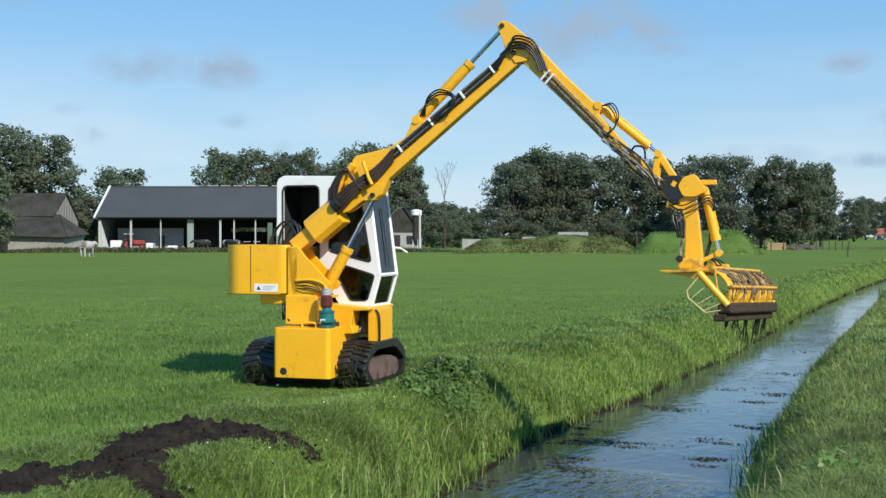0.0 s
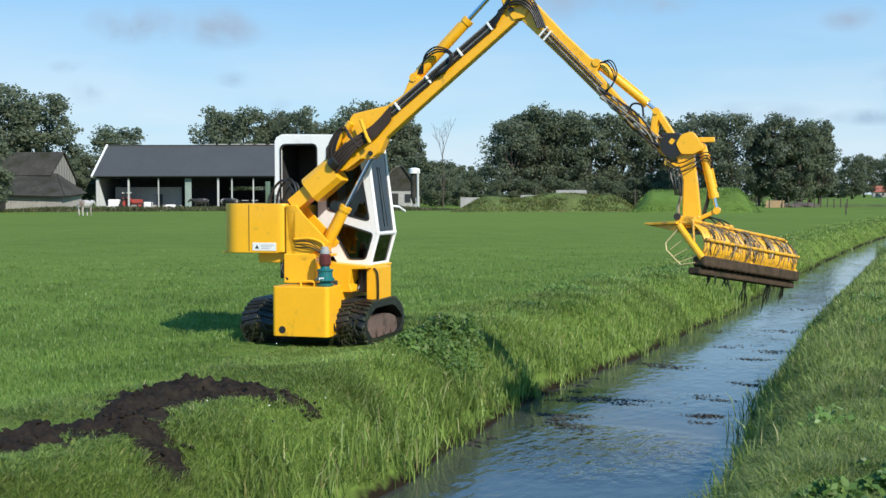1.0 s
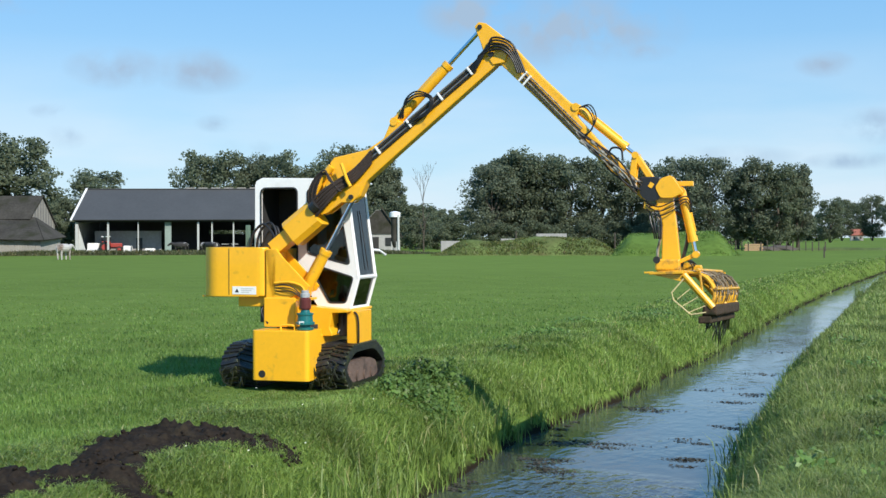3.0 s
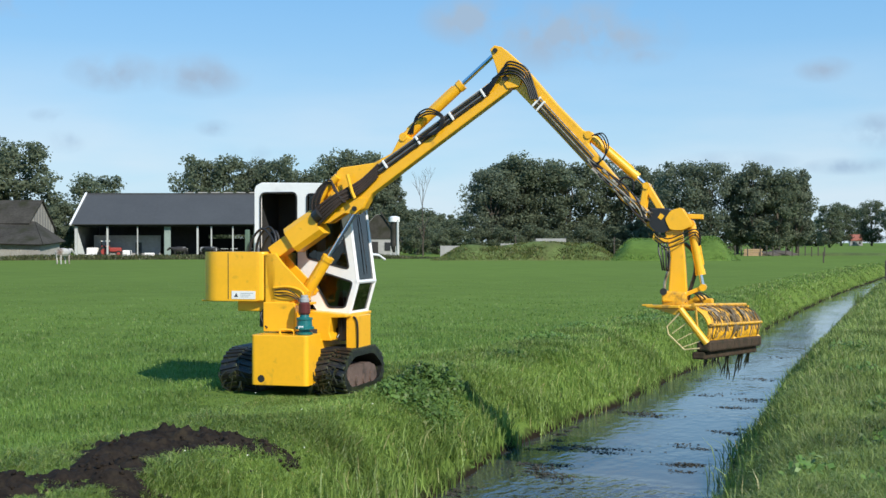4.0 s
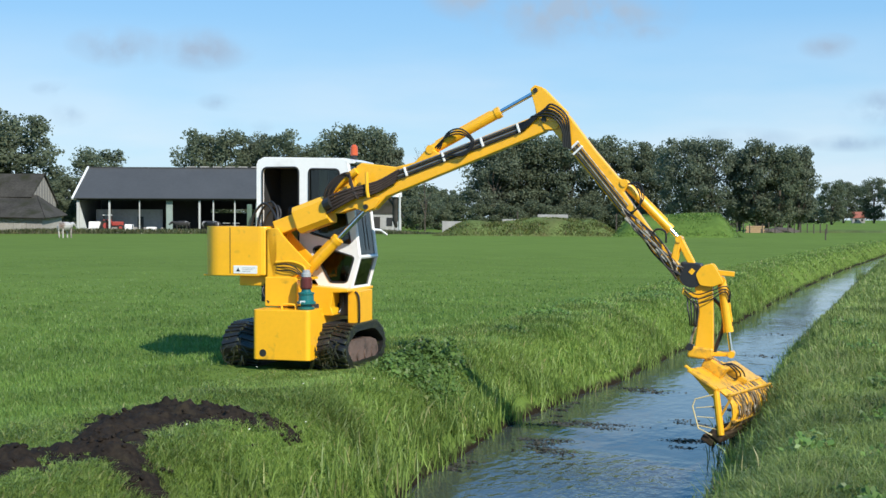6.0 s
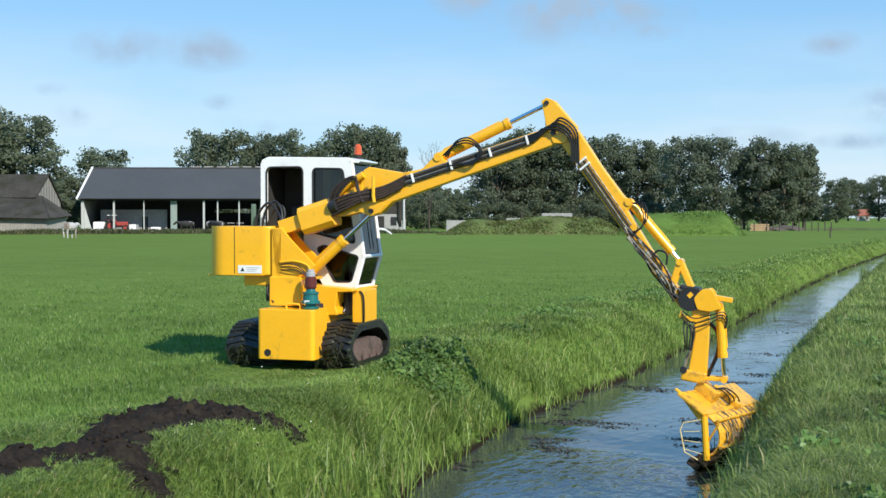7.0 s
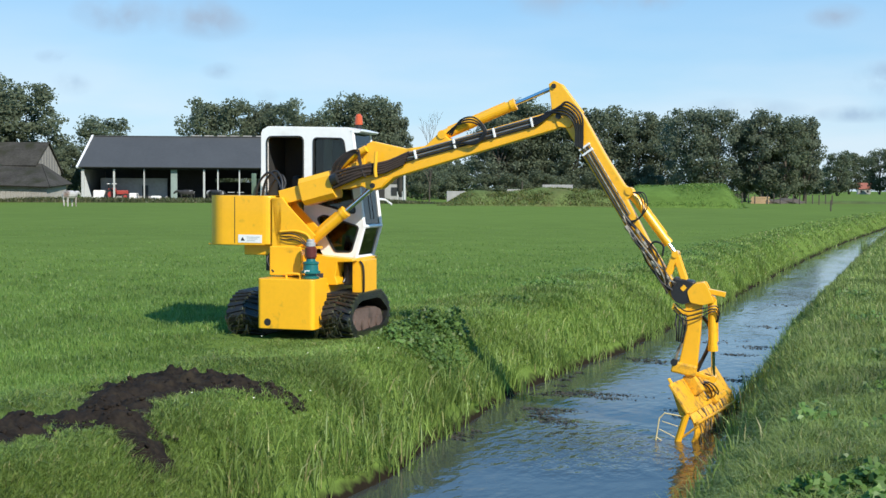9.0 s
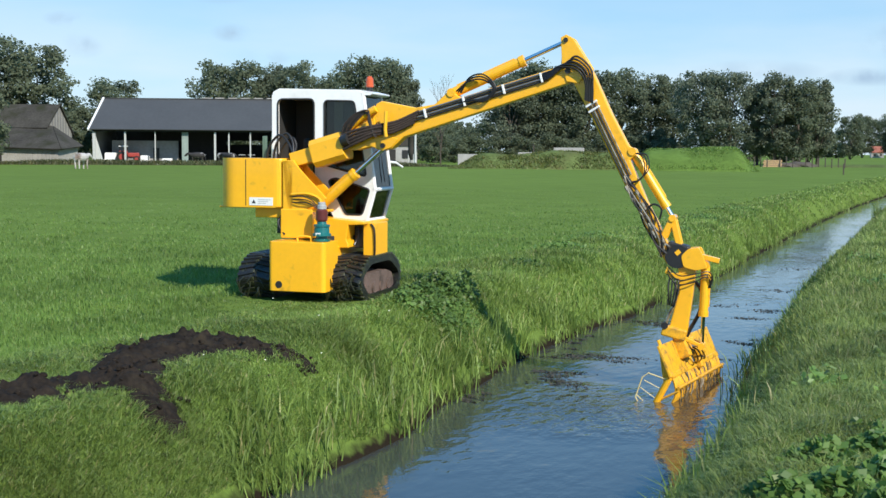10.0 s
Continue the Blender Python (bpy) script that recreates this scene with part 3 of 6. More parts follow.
part("cab_roof", roof, WHITE, cab)
part("cab_floor", box(-0.66, 0.56, CY0 + 0.05, CY1 - 0.05, 0.97, 1.01), DARK, cab)
part("cab_back", box(-0.695, -0.655, CY0 + 0.05, CY1 - 0.05, 1.0, 2.52), WHITE, cab)
part("cab_lining", box(-0.655, -0.645, CY0 + 0.05, CY1 - 0.05, 1.01, 2.50), DARK, cab, "black rear lining")
part("inner_lining", box(-0.64, -0.10, CY1 - 0.062, CY1 - 0.052, 1.01, 2.50), DARK, cab)


def front_bar(name, p, q, w=0.05):
    bm = bmesh.new()
    add_tube(bm, [p, q], w / 2, 8)
    return part(name, bm, WHITE, cab)


for y in (CY0 + 0.025, CY1 - 0.025):
    front_bar("front_post", (0.53, y, 2.56), (0.69, y, 1.36), 0.055)
    front_bar("front_post", (0.69, y, 1.36), (0.58, y, 0.97), 0.055)
for z, x in ((1.36, 0.69), (0.97, 0.58), (2.55, 0.535)):
    front_bar("front_rail", (x, CY0, z), (x, CY1, z), 0.05)
for (xa, za), (xb, zb) in (((0.545, 2.53), (0.685, 1.39)), ((0.68, 1.34), (0.585, 0.99))):
    bm = bmesh.new()
    f = bm.faces.new([bm.verts.new(v) for v in ((xa, CY0 + 0.05, za), (xb, CY0 + 0.05, zb), (xb, CY1 - 0.05, zb), (xa, CY1 - 0.05, za))])
    ex = bmesh.ops.extrude_face_region(bm, geom=[f])
    bmesh.ops.translate(bm, vec=(-0.005, 0, 0), verts=[g for g in ex["geom"] if isinstance(g, bmesh.types.BMVert)])
    part("windscreen", bm, glass_mat, cab, "slanted tinted windscreen")
part("wiper", tube([(0.70, 0.25, 1.45), (0.62, 0.22, 2.05), (0.60, 0.20, 2.2)], 0.006), BLACK_PAINT, cab)
part("seat", box(-0.30, 0.12, 0.04, 0.42, 1.01, 1.42, bevel=0.05), DARK, cab)
part("seat_back", box(-0.36, -0.24, 0.04, 0.42, 1.36, 2.0, bevel=0.05, m=None), DARK, cab)
part("console", box(0.22, 0.42, 0.0, 0.12, 1.01, 1.5, bevel=0.02), DARK, cab)
part("mirror_arm", tube([(0.66, CY1 - 0.02, 1.70), (0.70, CY1 + 0.12, 1.69), (0.74, CY1 + 0.26, 1.63)], 0.016), WHITE, cab)
beacon = part("beacon_base", tube([(0.42, 0.44, 2.60), (0.42, 0.44, 2.66)], 0.04, 14), BLACK_PAINT, cab)
part("beacon_lens", tube([(0.42, 0.44, z) for z in (2.66, 2.67, 2.77, 2.80)], [0.048, 0.052, 0.046, 0.025], 14), ORANGE, beacon, "orange beacon lens")

# ---- arm: joints in the plane of the arm, x forward and z up, as the arm stands at the start ----
P, E = Vector((-0.277, 1.638)), Vector((2.50, 4.02))
T, B = Vector((4.344, 2.384)), Vector((4.56, 1.53))
APEX = Vector((2.366, 4.348))
LIFT_BASE, LIFT_PIN = Vector((0.10, 1.17)), Vector((0.754, 2.356))
BOOM_CYL = Vector((1.294, 3.261))
DIP_CYL, R0 = Vector((3.493, 3.369)), Vector((4.177, 2.793))
V_LEFT, V_RIGHT = Vector((4.133, 2.484)), Vector((4.343, 2.532))
TILT_CYL, J0 = Vector((4.685, 2.381)), Vector((4.849, 1.665))


def rel(pts, o):
    return [(x - o.x, z - o.y) for x, z in pts]


def run3(pts, o, y):
    return [(p[0] - o.x, (p[2] if len(p) > 2 else y), p[1] - o.y) for p in pts]


boom = part("boom", bmesh.new(), YELLOW, crawler)
boom.data = mesh_of("boom", prism(rel([(0.70, 2.33), (0.55, 2.45), (0.49, 2.62), (0.47, 2.78), (0.52, 2.84), (0.95, 2.93), (1.16, 3.06), (1.24, 3.24), (1.30, 3.29), (1.42, 3.25), (2.42, 4.06), (2.52, 4.11), (2.60, 4.07), (2.60, 3.97), (2.54, 3.88), (1.45, 2.97), (0.95, 2.55), (0.86, 2.36), (0.78, 2.31)], P), -0.085, 0.085, 0.012), YELLOW)
sl = bmesh.new()
ax = (Vector((0.32, 2.20)) - Vector((-0.06, 1.90))).normalized()
sleeve_m = Matrix.Translation((-0.06 - P.x, 0, 1.90 - P.y)) @ Matrix.Rotation(-math.atan2(ax.y, ax.x), 4, "Y")
vs = add_box(sl, 0.0, 0.43, -0.165, 0.165, -0.175, 0.165)
bmesh.ops.bevel(sl, geom=[e for e in sl.edges if abs(e.verts[0].co.x - e.verts[1].co.x) > 0.3], offset=0.06, segments=1, affect="EDGES", profile=0.5)
bmesh.ops.bevel(sl, geom=[e for e in sl.edges if e.calc_face_angle(0) > 1.0], offset=0.008, segments=2, affect="EDGES", profile=0.5)
bmesh.ops.transform(sl, matrix=sleeve_m, verts=sl.verts)
part("boom_collar", sl, YELLOW, boom, "boxy yellow collar at the boom's foot")
inn = bmesh.new()
add_box(inn, -0.30, 0.02, -0.11, 0.11, -0.09, 0.09, bevel=0.01, m=sleeve_m)
part("boom_foot", inn, YELLOW, boom)
for y in (-0.10, 0.07):
    part("cheek_plate", prism(rel([(0.27, 2.24), (0.40, 2.48), (0.52, 2.62), (0.60, 2.46), (0.74, 2.50), (0.90, 2.50), (0.86, 2.38), (0.76, 2.29), (0.62, 2.29), (0.44, 2.16), (0.36, 2.14)], P), y, y + 0.03, 0.006), YELLOW, boom)
part("neck", prism(rel([(0.20, 2.24), (0.44, 2.66), (0.56, 2.62), (0.40, 2.2)], P), -0.07, 0.07, 0.01), YELLOW, boom)
part("lift_pin", disc(LIFT_PIN.x - P.x, LIFT_PIN.y - P.y, -0.13, 0.13, 0.030), BLACK_PAINT, boom)
part("knuckle_tube", tube(run3([(0.25, 2.36), (0.36, 2.56), (0.50, 2.73)], P, -0.11), 0.045, 12), YELLOW, boom)
part("knuckle_band", tube(run3([(0.66, 2.76), (0.74, 2.55), (0.78, 2.48)], P, -0.20), 0.022, 8), YELLOW, boom)
for k in range(5):
    w = 0.035 * (k - 2)
    c = curve(run3([(0.28 + w * 0.6, 2.20 - w, -0.16), (0.45 + w * 0.4, 2.36 - w, -0.19), (0.62, 2.50 - w * 0.9, -0.17 - 0.012 * (k % 2)), (0.82, 2.63 - w, -0.14), (1.02, 2.84 - w, -0.12)], P, -0.15), 6)
    part("hose_sleeve", tube(c, 0.018, 8), SLEEVE, boom, "brown sleeved hydraulic hoses")
for k in range(5):
    w = 0.03 * k
    part("knuckle_hose", tube(curve(run3([(0.24 + w, 2.22 - w * 0.5, -0.14), (0.22 + w * 0.8, 2.40, -0.17), (0.30 + w, 2.58 + w * 0.6, -0.16), (0.44 + w * 0.7, 2.68 - w, -0.18), (0.50 + w, 2.56 - w, -0.19), (0.60 + w * 0.5, 2.50 - w * 0.6, -0.18)], P, -0.15), 5), 0.011, 7), HOSE if k % 2 else SLEEVE, boom)
part("knuckle_guard", tube(curve(run3([(0.30, 2.28, 0.10), (0.28, 2.50, 0.13), (0.40, 2.70, 0.13), (0.52, 2.78, 0.10)], P, 0.1), 5), 0.012, 7), HOSE, boom)
part("hose_boot", tube(run3([(0.27, 2.21, -0.15), (0.34, 2.27, -0.17)], P, -0.16), 0.075, 12), BLACK_PAINT, boom)
bdir = (E - Vector((1.02, 2.86))).normalized()
bnorm = Vector((-bdir.y, bdir.x))
for k in range(4):
    o = bnorm * (0.048 - 0.029 * k)
    a, b = Vector((1.00, 2.83)) + o, Vector((2.30, 3.87)) + o
    part("pipe", tube(run3([a, b], P, -0.105), 0.0115, 8), PIPE if k in (0, 2) else BLACK_PAINT, boom, "steel hydraulic pipe")
for f in (0.08, 0.38, 0.68, 0.96):
    q = Vector((1.00, 2.83)).lerp(Vector((2.30, 3.87)), f)
    m = Matrix.Translation((q.x - P.x, -0.115, q.y - P.y)) @ Matrix.Rotation(-math.atan2(bdir.y, bdir.x), 4, "Y")
    part("pipe_clamp", box(-0.013, 0.013, -0.018, 0.03, -0.05, 0.062, bevel=0.004, m=m), PAPER, boom, "pale pipe clamp")
for k in range(3):
    part("boom_hose", tube(curve(run3([(1.34 + 0.03 * k, 3.30, -0.06), (1.44, 3.46 + 0.025 * k, -0.10), (1.60, 3.55 + 0.03 * k, -0.14), (1.76 + 0.02 * k, 3.52, -0.15), (1.74, 3.38 - 0.02 * k, -0.15), (1.58, 3.28, -0.14), (1.45, 3.20, -0.12)], P, -0.1)), 0.010), HOSE, boom)
for k in range(5):
    w = 0.022 * (k - 2)
    part("elbow_hose", tube(curve(run3([(2.24, 3.83 - w, -0.11), (2.34, 3.92 - w, -0.13), (2.42 + w, 4.06 + w, -0.14), (2.54, 4.14 + w * 1.6, -0.15 - 0.012 * (k % 2)), (2.70 + w, 4.10 + w, -0.15), (2.80 + w, 3.96, -0.13), (2.87 + w, 3.79, -0.12)], P, -0.13)), 0.012), HOSE, boom)
part("elbow_pin", disc(E.x - P.x, E.y - P.y, -0.125, 0.125, 0.032), BLACK_PAINT, boom)
part("cylinder_lug", disc(BOOM_CYL.x - P.x, BOOM_CYL.y - P.y, -0.10, 0.10, 0.05), YELLOW, boom)

dipper = part("dipper_arm", bmesh.new(), YELLOW, crawler)
dip = bmesh.new()
add_prism(dip, rel([(2.32, 4.36), (2.36, 4.40), (2.44, 4.38), (2.60, 4.25), (2.80, 4.07), (3.12, 3.72), (3.43, 3.42), (3.50, 3.40), (3.54, 3.34), (3.50, 3.27), (3.84, 2.88), (4.20, 2.52), (4.38, 2.38), (4.36, 2.30), (4.27, 2.28), (4.08, 2.44), (3.61, 2.90), (3.10, 3.42), (2.58, 3.93), (2.48, 3.93), (2.40, 4.04)], E), -0.075, 0.075, 0.012)
dipper.data = mesh_of("dipper_arm", dip, YELLOW)
for y in (-0.10, 0.075):
    part("horn_plate", prism(rel([(2.30, 4.36), (2.35, 4.41), (2.44, 4.39), (2.75, 4.13), (2.66, 3.92), (2.52, 3.90), (2.42, 4.04)], E), y, y + 0.025, 0.006), YELLOW, dipper)
part("apex_pin", disc(APEX.x - E.x, APEX.y - E.y, -0.12, 0.12, 0.028), BLACK_PAINT, dipper)
ddir = (T - E).normalized()
dn = Vector((-ddir.y, ddir.x))
for k in range(4):
    o = dn * (0.075 - 0.032 * k)
    a, b = Vector((2.86, 3.74)) + o, Vector((3.52, 3.06)) + o
    part("pipe", tube(run3([a, b], E, -0.095), 0.0095, 8), STEEL if k in (0, 2) else BLACK_PAINT, dipper, "steel hydraulic pipe")
for f in (0.0, 0.05):
    part("pipe_clamp", box(-0.012, 0.012, -0.022, 0.03, -0.06, 0.085, bevel=0.004, m=Matrix.Translation((2.87 + f - E.x, -0.10, 3.735 - f - E.y)) @ Matrix.Rotation(-math.atan2(ddir.y, ddir.x), 4, "Y")), PAPER, dipper, "pale pipe clamp")
random.seed(5)
for k in range(9):
    s0 = 0.02 * (k % 4) - 0.03
    a = Vector((3.50 + 0.02 * (k % 3), 3.07 + s0))
    pts = [(a.x, a.y, -0.10)]
    for f in (0.3, 0.55, 0.8, 1.0):
        q = a.lerp(Vector((4.22, 2.40 + s0)), f) + dn * random.uniform(-0.05, 0.07)
        pts.append((q.x, q.y, -0.11 - random.uniform(0, 0.05)))
    part("dipper_hose", tube(curve(run3(pts, E, -0.1)), 0.010), (STEEL, HOSE, SLEEVE)[k % 3], dipper)
for f in (0.12, 0.22, 0.28, 0.38, 0.45, 0.55, 0.62, 0.72, 0.85):
    q = dn * (0.05 * math.sin(f * 40)) + Vector((3.50, 3.09)).lerp(Vector((4.22, 2.42)), f)
    part("hose_coupling", tube(run3([q, q + ddir * 0.05, q + ddir * 0.055, q + ddir * 0.09], E, -0.14), [0.022, 0.022, 0.015, 0.015], 8), STEEL, dipper, "shiny hose coupling")
for k in range(3):
    part("loop_hose", tube(curve(run3([(3.52, 3.36, -0.07), (3.62 + 0.025 * k, 3.35 + 0.015 * k, -0.10), (3.70 + 0.02 * k, 3.22, -0.13), (3.69 - 0.02 * k, 3.10 - 0.02 * k, -0.13), (3.60, 3.04, -0.11)], E, -0.1)), 0.0075), HOSE, dipper)
part("loop_hose", tube(curve(run3([(3.86, 2.80, -0.1), (3.92, 2.88, -0.12), (4.02, 2.86, -0.13), (4.04, 2.74, -0.13)], E, -0.1)), 0.012), HOSE, dipper)
part("cylinder_lug", disc(DIP_CYL.x - E.x, DIP_CYL.y - E.y, -0.09, 0.09, 0.045), YELLOW, dipper)

head = part("hanging_arm", bmesh.new(), YELLOW, crawler)
hd = bmesh.new()
add_prism(hd, rel([(4.44, 2.50), (4.56, 2.56), (4.62, 2.42), (4.60, 2.28), (4.64, 1.97), (4.68, 1.58), (4.62, 1.52), (4.50, 1.52), (4.47, 1.62), (4.48, 2.0), (4.42, 2.22), (4.38, 2.34)], T), -0.08, 0.08, 0.012)
head.data = mesh_of("hanging_arm", hd, YELLOW)
rot = bmesh.new()
add_tube(rot, [(4.36 - T.x, -0.12, 2.40 - T.y), (4.36 - T.x, 0.12, 2.40 - T.y)], 0.135, 24)
add_box(rot, -0.12, 0.12, -0.11, 0.11, -0.02, 0.16, bevel=0.02)
part("swivel_motor", rot, BLACK_PAINT, head, "black swivel motor housing")
part("badge", box(-0.05, 0.0, -0.125, -0.11, 0.03, 0.09, m=Matrix.Rotation(0.6, 4, "Y")), YELLOW, head)
for y in (-0.13, 0.10):
    part("ear_plate", prism(rel(rounded([(4.40, 2.42), (4.46, 2.52), (4.58, 2.56), (4.66, 2.45), (4.72, 2.36), (4.60, 2.30), (4.46, 2.30)], 0.03), T), y, y + 0.03, 0.005), YELLOW, head)
part("top_horn", box(0.0, 0.28, -0.05, 0.05, -0.025, 0.03, bevel=0.006, m=Matrix.Translation((4.54 - T.x, 0, 2.46 - T.y))), YELLOW, head)
part("horn_brace", tube(run3([(4.58, 2.44), (4.66, 2.34)], T, -0.06), 0.022, 8), YELLOW, head)
part("hook_plate", prism(rel([(4.28, 2.26), (4.34, 2.20), (4.44, 2.22), (4.50, 2.26), (4.44, 2.16), (4.34, 2.14), (4.27, 2.19)], T), -0.11, -0.07, 0.005), YELLOW, head)
for k in range(3):
    part("head_hose", tube(curve(run3([(4.30, 2.26 - 0.04 * k, -0.12), (4.44, 2.20 - 0.05 * k, -0.15), (4.60, 2.26 - 0.05 * k, -0.13), (4.74, 2.32 - 0.03 * k, -0.08), (4.80, 2.24 - 0.04 * k, -0.04), (4.78, 2.14, -0.03)], T, -0.1)), 0.007), HOSE, head)
part("drop_pipe", tube(curve(run3([(4.40, 2.12), (4.46, 2.0), (4.46, 1.85), (4.43, 1.7), (4.43, 1.56)], T, -0.10)), 0.017), STEEL, head, "shiny steel pipe")
for k in range(4):
    part("drop_hose", tube(curve(run3([(4.34 + 0.03 * k, 2.16, -0.10), (4.35 + 0.04 * k, 2.05, -0.13), (4.38 + 0.03 * k, 1.95 - 0.03 * k, -0.14), (4.40 + 0.02 * k, 1.84, -0.12)], T, -0.1)), 0.009), HOSE, head)
part("back_hose", tube(curve(run3([(4.62, 2.16, 0.05), (4.72, 2.05, 0.07), (4.75, 1.85, 0.07), (4.70, 1.62, 0.05), (4.68, 1.52, 0.04)], T, 0.05)), 0.022), HOSE, head)
part("foot_joint", box(-0.16, 0.12, -0.12, 0.12, -0.05, 0.08, bevel=0.02, m=Matrix.Translation((B.x - T.x, 0, B.y - T.y))), WORN_YELLOW, head)
part("foot_cap", disc(4.42 - T.x, 1.60 - T.y, -0.13, -0.07, 0.04), BLACK_PAINT, head)


def barrel(name, length, r, label=""):
    bm = bmesh.new()
    add_tube(bm, [(0.0, 0, 0), (length, 0, 0)], r, 16)
    add_tube(bm, [(length - 0.05, 0, 0), (length + 0.01, 0, 0)], r * 1.14, 16)
    add_tube(bm, [(0, -r * 1.3, 0), (0, r * 1.3, 0)], r * 0.9, 12)
    add_tube(bm, [(0.08, 0, r * 1.05), (length - 0.1, 0, r * 1.05)], 0.010, 6)
    return part(name, bm, YELLOW, crawler, label)


def rod(name, length, r, mat=CHROME):
    bm = bmesh.new()
    add_tube(bm, [(0.0, 0, 0), (length, 0, 0)], r, 14)
    add_tube(bm, [(0, -0.05, 0), (0, 0.05, 0)], r * 1.7, 12)
    return part(name, bm, mat, crawler, "polished cylinder rod")


lift_barrel, lift_rod = barrel("lift_cylinder", 0.60, 0.068), rod("lift_rod", 0.80, 0.030)
boom_barrel, boom_rod = barrel("boom_cylinder", 0.94, 0.062), rod("boom_rod", 0.66, 0.026)
dip_barrel, dip_rod = barrel("dipper_cylinder", 0.74, 0.05), rod("dipper_rod", 0.30, 0.024)
tilt_barrel, tilt_rod = barrel("tilt_cylinder", 0.58, 0.05), rod("tilt_rod", 0.45, 0.022)


def link(name, length, y, w=0.045):
    bm = bmesh.new()
    add_box(bm, -0.03, length + 0.03, y - 0.015, y + 0.015, -w / 2, w / 2, bevel=0.008)
    add_box(bm, -0.03, length + 0.03, -y - 0.015, -y + 0.015, -w / 2, w / 2, bevel=0.008)
    add_tube(bm, [(length, -abs(y) - 0.03, 0), (length, abs(y) + 0.03, 0)], 0.04, 12)
    return part(name, bm, YELLOW, crawler)


LEN_L, LEN_R, LEN_J = (R0 - V_LEFT).length, (R0 - V_RIGHT).length, (J0 - B).length
link_left, link_right, tilt_link = link("arm_link", LEN_L, 0.10, 0.07), link("arm_link", LEN_R, 0.07, 0.07), link("tilt_link", LEN_J, 0.06)

# ---- weed basket ----
POST_WHITE = material("worn_pale_wire", (0.62, 0.50, 0.24), 0.5, vary=0.2)
basket = part("weed_basket", bmesh.new(), WORN_YELLOW, crawler, "yellow barred weed basket with a muddy cutter bar")
Y0, Y1 = -0.62, 1.50
bk = bmesh.new()
add_box(bk, -0.06, 0.20, -0.10, 0.10, -0.14, 0.0, bevel=0.02)
add_box(bk, -0.04, 0.33, Y0 - 0.06, 0.36, -0.16, -0.13, bevel=0.006)
add_box(bk, -0.04, 0.33, 0.54, Y1, -0.16, -0.13, bevel=0.006)
add_box(bk, 0.29, 0.35, Y0, Y1, -0.19, -0.12, bevel=0.01)
basket.data = mesh_of("weed_basket", bk, WORN_YELLOW)
section = [(0.32, -0.145), (0.46, -0.155), (0.56, -0.21), (0.63, -0.31), (0.64, -0.42), (0.61, -0.50)]
n_bars = 38
for k in range(n_bars):
    y = Y0 + 0.03 + (Y1 - Y0 - 0.06) * k / (n_bars - 1)
    flat_bar = tube(curve([(x, 0, z) for x, z in section], 3), 0.016, 6)
    bmesh.ops.scale(flat_bar, vec=(1, 1.5, 1), verts=flat_bar.verts)
    bmesh.ops.translate(flat_bar, vec=(0, y, 0), verts=flat_bar.verts)
    part("bar", flat_bar, WORN_YELLOW, basket)
for x, z in ((0.47, -0.12), (0.665, -0.33)):
    part("cross_rail", tube([(x, Y0, z), (x, Y1, z)], 0.018, 8), WORN_YELLOW, basket)
for y in (Y0, (Y0 + Y1) / 2, Y1):
    part("end_tube", tube([(0.33, y, -0.17), (0.63, y, -0.53)], 0.038, 10), YELLOW if y < 0 else WORN_YELLOW, basket)
    part("end_brace", tube([(0.50, y, -0.13), (0.52, y, -0.36)], 0.014, 6), WORN_YELLOW, basket)
part("end_plate", prism([(-0.04, -0.15), (0.33, -0.15), (0.42, -0.26), (0.30, -0.24)], Y0 - 0.012, Y0 + 0.012, 0.003), YELLOW, basket)
part("cutter_beam", box(0.52, 0.67, Y0 - 0.02, Y1 + 0.02, -0.615, -0.50, bevel=0.02), MUDDY, basket, "mud-caked cutter beam")
part("cutter_bar", box(0.47, 0.61, Y0 - 0.02, Y1 + 0.02, -0.70, -0.622, bevel=0.015), MUDDY, basket, "mud-caked cutter bar")
for k in range(18):
    y = Y0 + 0.05 + (Y1 - Y0 - 0.1) * k / 17
    part("cutter_tooth", box(0.51, 0.66, y - 0.02, y + 0.02, -0.62, -0.55, bevel=0.006), MUDDY, basket)
guard = [(0.34, Y0 - 0.02, -0.20), (0.20, Y0 - 0.05, -0.36), (0.22, Y0 - 0.06, -0.44), (0.40, Y0 - 0.06, -0.60), (0.56, Y0 - 0.04, -0.58)]
part("side_guard", tube(guard, 0.008, 6), POST_WHITE, basket, "pale bent wire guard")
for f in (0.3, 0.6, 0.9):
    part("guard_wire", tube([Vector(guard[1]).lerp(Vector(guard[3]), f), Vector((0.34, Y0, -0.20)).lerp(Vector((0.63, Y0, -0.52)), f)], 0.005, 6), POST_WHITE, basket)
part("side_lever", box(-0.10, 0.0, Y0 - 0.02, Y0 + 0.05, -0.145, -0.125, bevel=0.004), YELLOW, basket)
for k in range(3):
    part("basket_hose", tube(curve([(0.06, -0.05 + 0.1 * k, -0.08), (0.15, 0.02 + 0.12 * k, 0.02), (0.26, 0.12 + 0.16 * k, 0.0), (0.30, 0.25 + 0.2 * k, -0.08), (0.26, 0.4 + 0.2 * k, -0.12)]), 0.009), HOSE, basket)
part("drive_motor", tube([(0.20, 0.40, -0.07), (0.20, 0.62, -0.07)], 0.055, 14), WORN_YELLOW, basket)
part("centre_hinge", box(0.0, 0.38, 0.40, 0.48, -0.14, -0.05, bevel=0.02), WORN_YELLOW, basket)
random.seed(8)
STRAW = material("wet_straw_weed", (0.17, 0.13, 0.075), 0.4, vary=0.4, scale=12)
